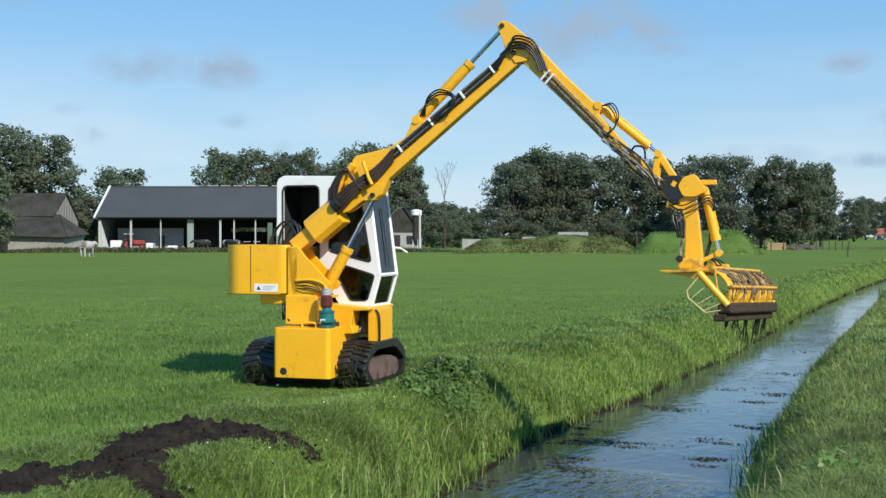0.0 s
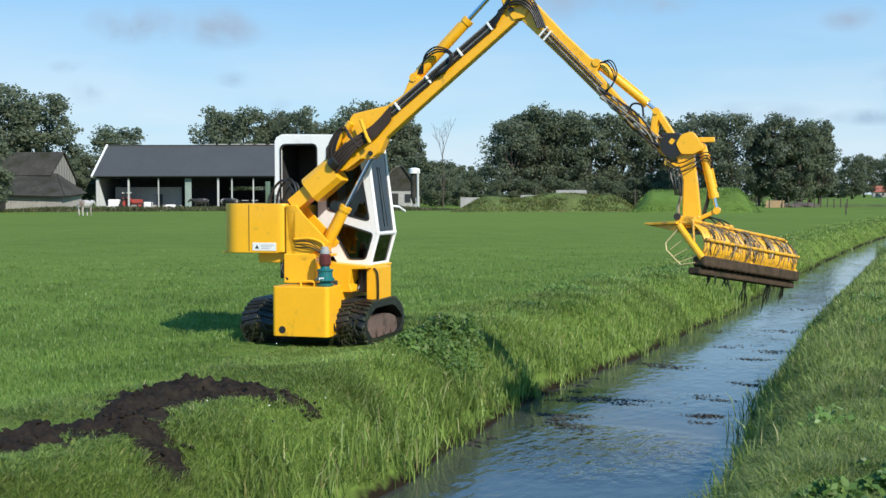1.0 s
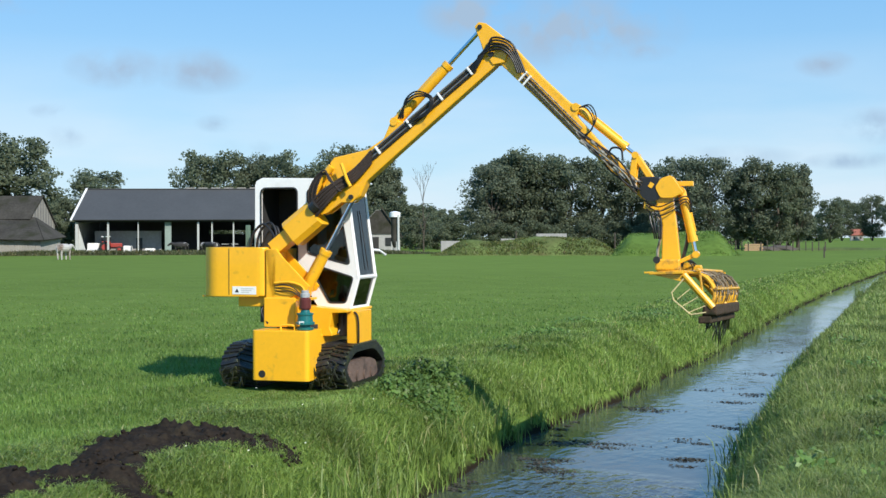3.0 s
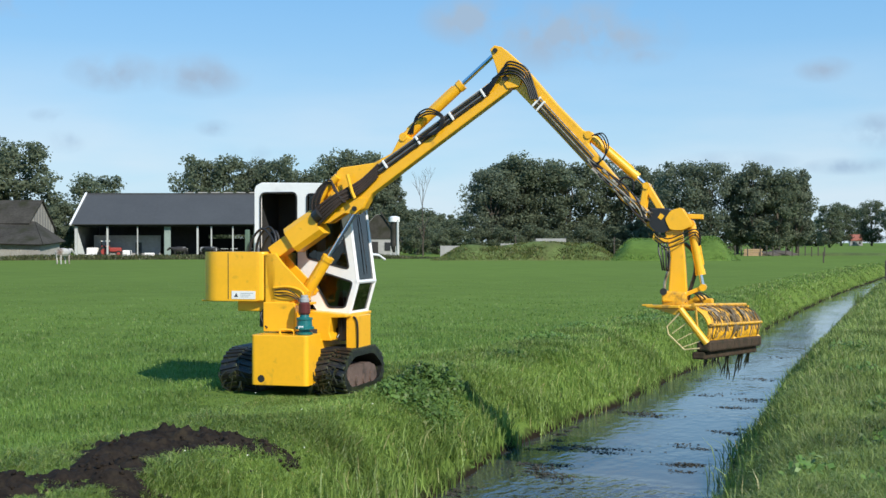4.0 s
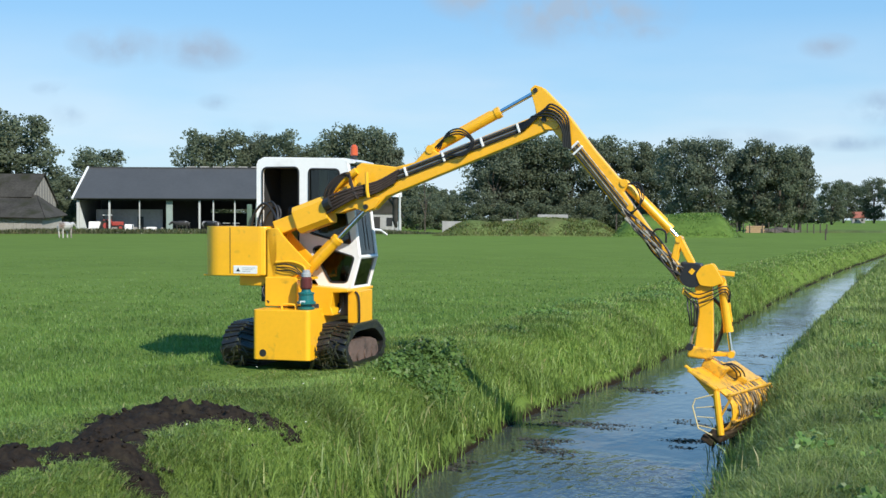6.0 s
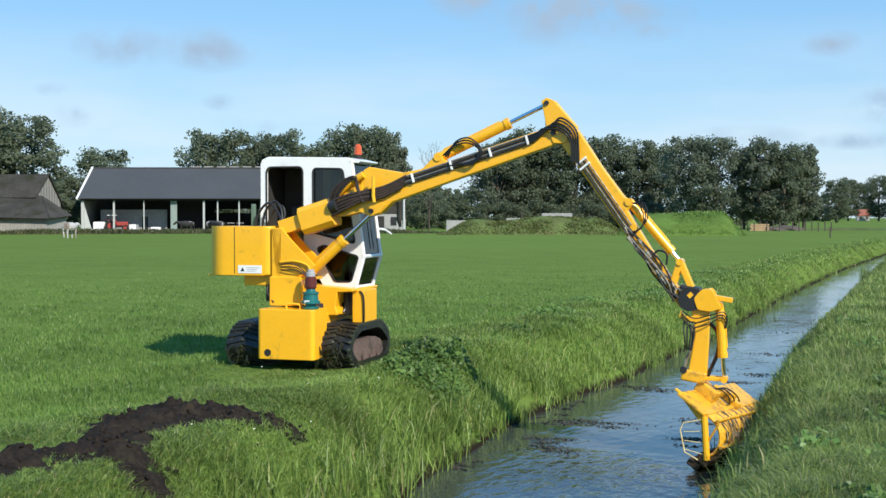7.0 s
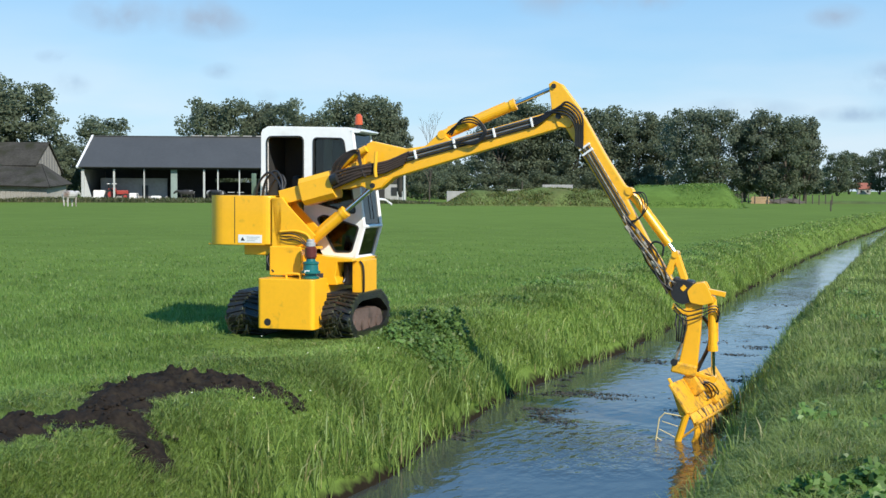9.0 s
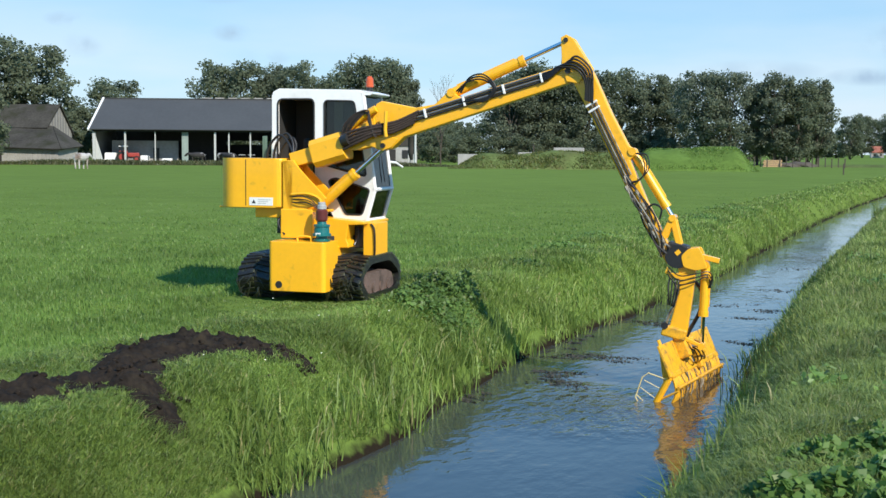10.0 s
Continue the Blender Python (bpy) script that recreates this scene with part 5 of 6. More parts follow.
part("tall_gable", prism([(4.9, 0.0), (12.0, 0.0), (12.0, 3.6), (8.4, 6.85), (4.9, 4.1)], -0.1, 0.1), GABLE_BOARDS, shed, "grey boarded gable").matrix_basis = Matrix.Translation((4.7, 0, 0)) @ Matrix.Rotation(radians(90), 4, "Z")
for k in range(9):
    y = 5.3 + 0.75 * k
    top = 4.1 + (y - 4.9) * 0.786 if y < 8.4 else 6.85 - (y - 8.4) * 0.9
    part("gable_board", box(4.80, 4.84, y - 0.06, y + 0.06, 1.5, top - 0.1), PLANK_WALL, shed)
part("tall_wall", box(-6.0, 4.6, 5.0, 5.2, 0, 4.1), DARK_WOOD_AND_SHADE, shed)
part("tall_back_roof", slab((-6.0, 8.4, 7.0), (5.0, 8.4, 7.0), (5.0, 12.3, 3.3), (-6.0, 12.3, 3.3), 0.14), OLD_ROOF, shed)

house = tagged(empty("farmhouse", Matrix.Translation(spot(25.3, 166)) @ Matrix.Rotation(radians(25), 4, "Z")), "grey-roofed farmhouse with a pale gable", "house")
hw = bmesh.new()
add_prism(hw, [(0, 0), (3.6, 0), (3.6, 2.2), (1.2, 5.7), (0.4, 5.7), (-3, 2.2), (-3, 0)], 0.2, 6)
part("wall", hw, PALE_WALL, house)
part("roof", slab((3.9, -0.2, 1.9), (3.9, 6.3, 1.9), (1.0, 6.3, 6.0), (1.0, -0.2, 6.0), 0.15), OLD_ROOF, house)
part("roof_front", prism([(3.3, 2.4), (1.2, 5.65), (0.4, 5.65), (-2.7, 2.4)], 0.08, 0.2), OLD_ROOF, house)
part("window", box(1.6, 2.4, 0.1, 0.22, 0.8, 1.9), BLACK_PAINT, house)
part("door", box(-0.2, 0.7, 0.1, 0.22, 0, 2.0), DARK_WOOD_AND_SHADE, house)

silo = tagged(empty("silo", Matrix.Translation(spot(24.3, 160))), "slim white feed silo on steel legs", "silo")
part("tank", tube([(0, 0, 0.6), (0, 0, 1.4), (0, 0, 4.6)], [0.2, 0.50, 0.50], 18), OLD_ROOF, silo, "grey silo barrel")
part("cap", tube([(0, 0, 4.6), (0, 0, 5.2), (0, 0, 5.35)], [0.72, 0.72, 0.3], 18), WHITE_TRIM, silo, "white silo cap")
part("filler_pipe", tube([(0.62, -0.3, 0.0), (0.62, -0.3, 4.9)], 0.16, 10), POST, silo, "pale filler pipe")
for a in range(4):
    part("leg", tube([(0.5 * math.cos(a * 1.57 + 0.8), 0.5 * math.sin(a * 1.57 + 0.8), 0), (0.5 * math.cos(a * 1.57 + 0.8), 0.5 * math.sin(a * 1.57 + 0.8), 1.4)], 0.05, 6), POST, silo)

far_house = tagged(empty("brick_house", Matrix.Translation(spot(3.25, 640)) @ Matrix.Rotation(radians(8), 4, "Z")), "small far house with red tiled roof and white front", "house")
part("wall", box(-3, 3, 0, 6, 0, 2.6), PALE_WALL, far_house)
part("roof", slab((-3.3, -0.3, 2.5), (3.3, -0.3, 2.5), (3.3, 3, 5.6), (-3.3, 3, 5.6), 0.15), RED_TILE, far_house)
part("back_roof", slab((-3.3, 3, 5.6), (3.3, 3, 5.6), (3.3, 6.3, 2.5), (-3.3, 6.3, 2.5), 0.15), RED_TILE, far_house)
part("gable", prism([(0, 2.6), (6, 2.6), (3, 5.5)], -3, -2.9), RED_TILE, far_house)
for x in (-1.8, 1.2):
    part("window", box(x, x + 0.9, -0.05, 0.05, 0.9, 2.0), BLACK_PAINT, far_house)

# ---- mounds, walls and posts at the field's far edge ----
ROUGH = material("rough_bank_grass", (0.095, 0.125, 0.04), 0.8, vary=0.4, scale=0.35, bump=0.8, bump_scale=2.0, spec=0.04, dirt=(0.10, 0.085, 0.035), dirt_amount=0.35, dirt_scale=0.25)
MOWN = material("smooth_bank_grass", (0.095, 0.155, 0.032), 0.8, vary=0.3, scale=0.3, bump=0.6, bump_scale=2.0, spec=0.04)


def mound(name, a0, a1, d, h, depth, mat, label, rough):
    """A long grassed bank between two directions."""
    n, m = 70, 12
    vs_, fs = [], []
    for i in range(n + 1):
        az = a0 + (a1 - a0) * i / n
        e = smooth(min(i / n, 1 - i / n) * 5)
        for j in range(m + 1):
            v = j / m
            p = spot(az, d + depth * v)
            z = h * e * math.sin(math.pi * v) ** 0.7
            z *= 1 + rough * noise.noise((p.x * 0.12, p.y * 0.12, 1.0)) + rough * 0.5 * noise.noise((p.x * 0.5, p.y * 0.5, 2.0))
            vs_.append((p.x, p.y, z - 0.1))
    for i in range(n):
        for j in range(m):
            fs.append((i * (m + 1) + j, (i + 1) * (m + 1) + j, (i + 1) * (m + 1) + j + 1, i * (m + 1) + j + 1))
    me = bpy.data.meshes.new(name)
    me.from_pydata(vs_, [], fs)
    for p in me.polygons:
        p.use_smooth = True
    me.materials.append(mat)
    return tagged(new(name, me), label, "bank", kind="structure")


mound("rough_bank", 22.6, 13.4, 126, 1.75, 9, ROUGH, "rough grassed earth bank at the field edge", 0.55)
mound("smooth_bank", 14.4, 8.2, 124, 2.25, 12, MOWN, "smooth green earth mound at the field edge", 0.12)
VERGE = material("dark_rough_verge", (0.055, 0.055, 0.028), 0.9, vary=0.5, scale=0.5, bump=0.8, bump_scale=2.0, spec=0.04, dirt=(0.10, 0.075, 0.04), dirt_amount=0.4, dirt_scale=0.3)
mound("field_verge", 45.0, 21.5, 140, 0.45, 6, VERGE, "rough verge of brown grass along the field", 0.8)
mound("far_verge", 9.0, -3.0, 175, 0.35, 5, ROUGH, "rough far verge of brown grass", 0.8)
for az, w, h, z in ((16.95, 3.4, 0.85, 1.45), (21.6, 2.6, 0.3, 1.2), (18.9, 2.0, 0.35, 1.4)):
    tagged(part("concrete_wall", box(-w / 2, w / 2, -0.15, 0.15, 0, h + z, bevel=0.03), PALE_WALL, None, at=Matrix.Translation(spot(az, 137)) @ Matrix.Rotation(radians(az), 4, "Z")),
           "low pale concrete wall behind the bank", "wall", "concrete walls")
random.seed(31)
for az in [4.6 + 0.28 * k for k in range(20)]:
    tagged(part("fence_post", box(-0.07, 0.07, -0.07, 0.07, 0, 1.2 + 0.2 * random.random(), bevel=0.02), BARK, None, at=Matrix.Translation(spot(az, 170 + random.uniform(-6, 6)))), "weathered wooden fence post at the field edge", "post", "fence posts")
for az, d, h in ((4.65, 113, 1.0), (2.0, 60, 1.0), (18.6, 134, 2.6), (14.0, 134, 2.4)):
    tagged(part("fence_post", box(-0.06, 0.06, -0.06, 0.06, 0, h, bevel=0.02), BARK, None, at=Matrix.Translation(spot(az, d))), "weathered wooden fence post at the field edge", "post", "fence posts")
for az, d, w, h in ((7.3, 172, 2.2, 0.6), (6.6, 176, 2.6, 0.7)):
    bm = bmesh.new()
    bmesh.ops.create_icosphere(bm, subdivisions=3, radius=1.0)
    for v in bm.verts:
        v.co *= 1 + 0.25 * noise.noise(v.co * 2.0)
    bmesh.ops.scale(bm, vec=(w, w * 0.6, h), verts=bm.verts)
    tagged(part("soil_pile", bm, BARK, None, at=Matrix.Translation(spot(az, d))), "low brown pile at the far field edge", "pile", "far piles")

crate = tagged(empty("timber_stack", Matrix.Translation(spot(7.75, 170)) @ Matrix.Rotation(radians(12), 4, "Z")), "stack of fresh tan timber at the far field edge", "timber")
for k in range(4):
    part("beam", box(-1.2 + 0.1 * (k % 2), 1.2 + 0.1 * (k % 2), -0.5, 0.5, 0.24 * k, 0.24 * k + 0.21, bevel=0.02), FRESH_WOOD, crate)

# ---- spoil heap of dug peat ----
HEAP = [(-7.2, 6.1, 0.52, 0.15), (-6.75, 6.45, 0.49, 0.15), (-6.40, 6.85, 0.47, 0.15), (-6.38, 7.15, 0.36, 0.14), (-6.25, 7.5, 0.33, 0.14), (-6.1, 7.85, 0.31, 0.14), (-5.85, 7.8, 0.26, 0.13), (-5.62, 7.68, 0.23, 0.13),
        (-6.25, 8.2, 0.34, 0.15), (-6.48, 8.65, 0.44, 0.16), (-6.52, 9.05, 0.52, 0.17), (-6.5, 9.4, 0.55, 0.18), (-6.25, 9.55, 0.36, 0.17), (-5.98, 9.6, 0.26, 0.14), (-5.74, 9.82, 0.17, 0.10), (-5.55, 9.9, 0.12, 0.08)]


def heap_z(x, y):
    s = 0.0
    for hx, hy, r, h in HEAP:
        d2 = ((x - hx) ** 2 + (y - hy) ** 2) / (r * r)
        if d2 < 4:
            s = max(s, h * math.exp(-d2 * 0.8))
    w = 1 + 0.4 * noise.noise((x * 3.3, y * 3.3, 5)) + 0.5 * noise.noise((x * 8, y * 8, 7)) + 0.3 * noise.noise((x * 19, y * 19, 2))
    return s * w - 0.06


def beside_heap(x, y):
    """How near a spot lies to the dug heap, 1 at its middle."""
    near = np.zeros(len(x))
    for hx, hy, r, h in HEAP:
        near = np.maximum(near, np.exp(-((x - hx) ** 2 + (y - hy) ** 2) / (0.55 ** 2)))
    return near


step = 0.03
gx, gy = [-7.9 + step * i for i in range(100)], [5.6 + step * i for i in range(160)]
hv, index = [], {}
for j, y in enumerate(gy):
    for i, x in enumerate(gx):
        z = heap_z(x, y)
        if z > -0.02:
            index[i, j] = len(hv)
            hv.append((x, y, ground_z(x, y) + z + 0.022 * abs(noise.noise((x * 12, y * 12, 1))) + 0.02 * noise.noise((x * 31, y * 31, 4))))
hf = [(index[i, j], index[i + 1, j], index[i + 1, j + 1], index[i, j + 1]) for (i, j) in index if (i + 1, j) in index and (i + 1, j + 1) in index and (i, j + 1) in index]
me = bpy.data.meshes.new("spoil_mound")
me.from_pydata(hv, [], hf)
for p in me.polygons:
    p.use_smooth = True
me.materials.append(SOIL)
tagged(new("spoil_mound", me), "long heap of dark wet peat dug from the ditch", "soil heap")
rng = np.random.default_rng(41)
bm = bmesh.new()
clods = 0
while clods < 260:
    hx, hy, hr, hh = HEAP[rng.integers(len(HEAP))]
    x, y = hx + rng.normal() * hr * 0.75, hy + rng.normal() * hr * 0.75
    z = heap_z(x, y)
    if z < -0.045:
        continue
    r = rng.uniform(0.010, 0.030)
    made = bmesh.ops.create_icosphere(bm, subdivisions=1, radius=r)["verts"]
    for v in made:
        v.co = Vector((v.co.x * rng.uniform(0.7, 1.3), v.co.y * rng.uniform(0.7, 1.3), v.co.z * rng.uniform(0.5, 1.1))) + Vector((x, y, ground_z(x, y) + max(z, 0) + r * 0.5))
    clods += 1
tagged(part("peat_clods", bm, SOIL), "crumbled dark peat clods on the heap", "soil", kind="stuff")

# ---- grass and weeds ----
def leaf_material(name, dark, light, dry, trans=0.35):
    mat = bpy.data.materials.new(name)
    mat.use_nodes = True
    n, l = mat.node_tree.nodes, mat.node_tree.links
    b = n["Principled BSDF"]
    b.inputs["Roughness"].default_value, b.inputs["Specular IOR Level"].default_value = 0.45, 0.35
    geo = n.new("ShaderNodeNewGeometry")
    ramp = n.new("ShaderNodeValToRGB")
    e = ramp.color_ramp.elements
    e[0].color, e[1].color = (*dark, 1), (*light, 1)
    e.new(0.93).color = (*light, 1)
    e[-1].position = 0.93
    d = e.new(0.985)
    d.color = (*dry, 1)
    patch = n.new("ShaderNodeTexNoise")
    patch.inputs["Scale"].default_value, patch.inputs["Detail"].default_value = 0.7, 4.0
    l.new(geo.outputs["Position"], patch.inputs["Vector"])
    mr = n.new("ShaderNodeMapRange")
    mr.inputs["From Min"].default_value, mr.inputs["From Max"].default_value, mr.inputs["To Min"].default_value, mr.inputs["To Max"].default_value = 0.3, 0.7, 0.65, 1.3
    l.new(patch.outputs["Fac"], mr.inputs["Value"])
    l.new(geo.outputs["Random Per Island"], ramp.inputs["Fac"])
    sc = n.new("ShaderNodeVectorMath")
    sc.operation = "SCALE"
    l.new(ramp.outputs[0], sc.inputs[0])
    l.new(mr.outputs[0], sc.inputs["Scale"])
    l.new(sc.outputs[0], b.inputs["Base Color"])
    tr = n.new("ShaderNodeBsdfTranslucent")
    l.new(sc.outputs[0], tr.inputs["Color"])
    ms = n.new("ShaderNodeMixShader")
    ms.inputs[0].default_value = trans
    l.new(b.outputs[0], ms.inputs[1])
    l.new(tr.outputs[0], ms.inputs[2])
    l.new(ms.outputs[0], n["Material Output"].inputs["Surface"])
    return mat


FIELD_LEAF = leaf_material("meadow_grass_blade", (0.138, 0.222, 0.047), (0.176, 0.276, 0.058), (0.25, 0.28, 0.09), 0.45)
BANK_LEAF = leaf_material("bank_grass_blade", (0.140, 0.212, 0.044), (0.265, 0.367, 0.085), (0.42, 0.38, 0.17), 0.40)
EAST_LEAF = leaf_material("matted_grass_blade", (0.138, 0.192, 0.046), (0.278, 0.348, 0.098), (0.40, 0.37, 0.18), 0.40)
HERB_LEAF = leaf_material("broad_weed_leaf", (0.085, 0.155, 0.036), (0.16, 0.27, 0.06), (0.22, 0.26, 0.09), 0.4)


def blades(name, xy, z, height, width, lean, rng, mat, label):
    """Grass blades: each a bent tapering leaf of three faces."""
    n = len(xy)
    ang = rng.uniform(0, 2 * np.pi, n)
    side = np.stack([np.cos(ang), np.sin(ang), np.zeros(n)], 1)
    fall = np.stack([lean[:, 0], lean[:, 1], np.zeros(n)], 1)
    base = np.concatenate([xy, z[:, None]], 1)
    up = np.array([0, 0, 1.0])
    h, w = height[:, None], width[:, None]
    mid = base + up * h * 0.6 + fall * h * 0.35
    tip = base + up * h * (1.0 - 0.25 * np.linalg.norm(fall, axis=1)[:, None]) + fall * h * 1.0
    v = np.empty((n, 5, 3))
    v[:, 0], v[:, 1] = base - side * w * 0.5, base + side * w * 0.5
    v[:, 2], v[:, 3] = mid + side * w * 0.42, mid - side * w * 0.42
    v[:, 4] = tip
    me = bpy.data.meshes.new(name)
    me.vertices.add(5 * n)
    me.vertices.foreach_set("co", v.reshape(-1))
    k = np.arange(n, dtype=np.int32)[:, None] * 5
    loops = (k + np.array([0, 1, 2, 3, 3, 2, 4], dtype=np.int32)).reshape(-1)
    me.loops.add(len(loops))
    me.loops.foreach_set("vertex_index", loops)
    me.polygons.add(2 * n)
    starts = (np.arange(n, dtype=np.int32)[:, None] * 7 + np.array([0, 4], dtype=np.int32)).reshape(-1)
    me.polygons.foreach_set("loop_start", starts)
    me.update(calc_edges=True)
    me.materials.append(mat)
    return tagged(new(name, me), label, "grass", kind="stuff")


def soft_noise(x, y, s, k):
    """A cheap smooth wavering field for many points at once."""
    return (np.sin(x * s * 1.3 + y * s * 0.7 + k) + np.sin(-x * s * 0.6 + y * s * 1.7 + 2 * k) + np.sin(x * s * 2.3 - y * s * 1.1 + 3 * k)) / 3


def heights_at(xy):
    return np.array([ground_z(x, y) for x, y in xy])


def clear_of_machine(x, y):
    dx, dy = x + 7.4, y - 13.75
    c, s = math.cos(radians(6)), math.sin(radians(6))
    u, v = c * dx + s * dy, -s * dx + c * dy
    return ~((np.abs(u) < 0.95) & (v > -0.98) & (v < 0.72))


def before_machine(x, y):
    """0 on the pressed-down grass round the tracks, rising outwards."""
    return np.clip((np.hypot((x + 7.25) / 1.25, (y - 12.6) / 1.3) - 0.6) / 0.5, 0, 1)


def on_heap(xy, depth=0.012):
    return np.array([heap_z(x, y) > depth if (-9.6 < x < -4.8 and 5.4 < y < 10.8) else False for x, y in xy])


rng = np.random.default_rng(7)
# short meadow grass, thinning with distance
n = 300000
r = 1 / rng.uniform(1 / 60.0, 1 / 5.4, n)
az = np.radians(rng.uniform(2, 47, n))
x, y = -np.sin(az) * r, np.cos(az) * r
ok = (x < -5.9) & clear_of_machine(x, y)
xy = np.stack([x, y], 1)[ok]
xy = xy[~on_heap(xy)]
r = np.hypot(xy[:, 0], xy[:, 1])
tuft = soft_noise(xy[:, 0], xy[:, 1], 2.2, 0.3) * 0.5 + 0.5
h = (0.035 + 0.04 * rng.random(len(xy)) + 0.03 * tuft) * np.clip((52 - r) / 30, 0.25, 1) * np.clip(0.25 + before_machine(xy[:, 0], xy[:, 1]), 0.25, 1)
h *= 1 - 0.6 * beside_heap(xy[:, 0], xy[:, 1])
lean = rng.normal(size=(len(xy), 2)) * 0.45
blades("meadow_grass", xy, heights_at(xy), h, np.maximum(0.0055, 0.00065 * r), lean, rng, FIELD_LEAF, "short lush green meadow grass")
# long grass on both banks
def bank(name, n, line, d0, d1, near, far, hmin, hmax, label, seed, down, lie, leaf):
    """Tousled grass from d0 to d1 metres off a waterline; lie says how flat it is beaten close by."""
    rng = np.random.default_rng(seed)
    y = 1 / rng.uniform(1 / far, 1 / near, n)
    x = waterline(y, line) + rng.uniform(d0, d1, n)
    tuft = soft_noise(x, y, 3.1, 1.0) * 0.5 + 0.5
    keep = (rng.random(n) < 0.55 + 0.45 * tuft) & clear_of_machine(x, y)
    xy = np.stack([x, y], 1)[keep]
    tuft = tuft[keep]
    z = heights_at(xy)
    bare = WATER_Z + 0.03 + np.clip((26 - xy[:, 1]) / 60, 0, 0.14) + 0.08 * soft_noise(xy[:, 0], xy[:, 1], 2.6, 2.0)
    ok = (z > bare) & ~on_heap(xy, 0.02)
    xy, z, tuft = xy[ok], z[ok], tuft[ok]
    r = np.hypot(xy[:, 0], xy[:, 1])
    h = hmin + (hmax - hmin) * rng.random(len(xy)) ** 1.6 * (0.3 + 0.7 * tuft ** 1.5)
    comb, swirl = soft_noise(xy[:, 0], xy[:, 1], 1.1, 4.0), soft_noise(xy[:, 0], xy[:, 1], 2.7, 7.0)
    h *= np.clip(0.3 + before_machine(xy[:, 0], xy[:, 1]), 0.3, 1)
    h *= 1 - 0.5 * beside_heap(xy[:, 0], xy[:, 1])
    flat = 0.45 + lie * np.clip((18 - xy[:, 1]) / 8, 0, 1)
    lean = rng.normal(size=(len(xy), 2)) * flat[:, None] + np.stack([down * (0.3 + 0.5 * comb), 0.7 * lie * swirl + 0.3 * comb], 1)
    return blades(name, xy, z, h, np.maximum(0.0055, 0.00062 * r), lean, rng, leaf, label)


bank("bank_grass", 360000, WEST, -2.3, 0.15, 4.4, 110.0, 0.05, 0.21, "tousled green grass on the ditch bank", 3, 0.35, 0.5, BANK_LEAF)
bank("bank_grass", 250000, EAST, -0.1, 4.2, 5.5, 110.0, 0.06, 0.26, "long matted grass on the nearer ditch bank", 4, -0.35, 0.6, EAST_LEAF)


def reeds(seed, spots):
    rng = np.random.default_rng(seed)
    pts, hs = [], []
    for x, y, k, h in spots:
        p = rng.normal(size=(k, 2)) * 0.09 + (x, y)
        pts.append(p)
        hs.append(rng.uniform(0.5, 1.0, k) * h)
    xy, h = np.concatenate(pts), np.concatenate(hs)
    return blades("reed_tuft", xy, np.maximum(heights_at(xy), WATER_Z - 0.05), h, np.full(len(xy), 0.013), rng.normal(size=(len(xy), 2)) * 0.33, rng, BANK_LEAF, "tufts of tall bright reed grass at the water")


random.seed(12)
tufts = []
for _ in range(150):
    y = 1 / random.uniform(1 / 75, 1 / 8)
    tufts.append((edges(y)[0] + random.uniform(-0.35, 0.1), y, 20, random.uniform(0.22, 0.5)))
for _ in range(60):
    y = 1 / random.uniform(1 / 60, 1 / 7)
    tufts.append((edges(y)[1] + random.uniform(-0.05, 0.45), y, 18, random.uniform(0.25, 0.45)))
reeds(9, tufts + [(-5.32, 13.9, 60, 0.62), (-5.28, 13.3, 46, 0.5), (-5.4, 15.6, 40, 0.5), (-5.3, 16.6, 40, 0.55), (-5.25, 12.2, 30, 0.4), (-5.0, 33.0, 60, 0.7), (-5.1, 38.0, 60, 0.7), (-5.2, 43.0, 60, 0.7),
                  (-3.15, 56.0, 60, 0.8), (-3.3, 60.0, 60, 0.9)])


def herbs(name, spots, seed, label, size, leaf=HERB_LEAF):
    """Leafy weeds: broad leaves on short stems."""
    rng = np.random.default_rng(seed)
    cs, ns, ss = [], [], []
    for x, y, rad, h, k in spots:
        p = rng.normal(size=(k, 2)) * rad * 0.5 + (x, y)
        z = heights_at(p) + rng.uniform(0.2, 1.0, k) ** 0.8 * h * np.exp(-((p[:, 0] - x) ** 2 + (p[:, 1] - y) ** 2) / (rad * rad))
        cs.append(np.concatenate([p, z[:, None]], 1))
        ns.append(rng.normal(size=(k, 3)) * 0.6 + (0.2, -0.3, 0.8))
        ss.append(rng.uniform(0.6, 1.4, k) * size)
    cs, ns, ss = np.concatenate(cs), np.concatenate(ns), np.concatenate(ss)
    ns /= np.linalg.norm(ns, axis=1)[:, None]
    return tagged(new(name, quads_mesh(name, cs, ns, ss, leaf, rng, 0.6)), label, "weeds", kind="stuff")


herbs("leafy_weeds", [(-6.05, 14.0, 0.42, 0.24, 1300), (-5.75, 13.7, 0.46, 0.20, 1200), (-6.1, 14.5, 0.33, 0.34, 900), (-5.65, 14.3, 0.36, 0.20, 700), (-5.95, 15.0, 0.22, 0.42, 300), (-6.05, 13.3, 0.3, 0.2, 500),
                      (-6.8, 22.0, 0.6, 0.18, 500), (-7.0, 25.0, 0.6, 0.18, 400), (-6.2, 28.0, 0.8, 0.2, 400), (-6.4, 18.5, 0.4, 0.14, 300), (-6.3, 33.0, 0.9, 0.25, 400), (-6.6, 39.0, 1.0, 0.25, 400)], 2, "dark leafy nettles on the bank", 0.046)
DOCK = leaf_material("dock_leaf", (0.095, 0.175, 0.042), (0.175, 0.285, 0.06), (0.22, 0.26, 0.09), 0.45)
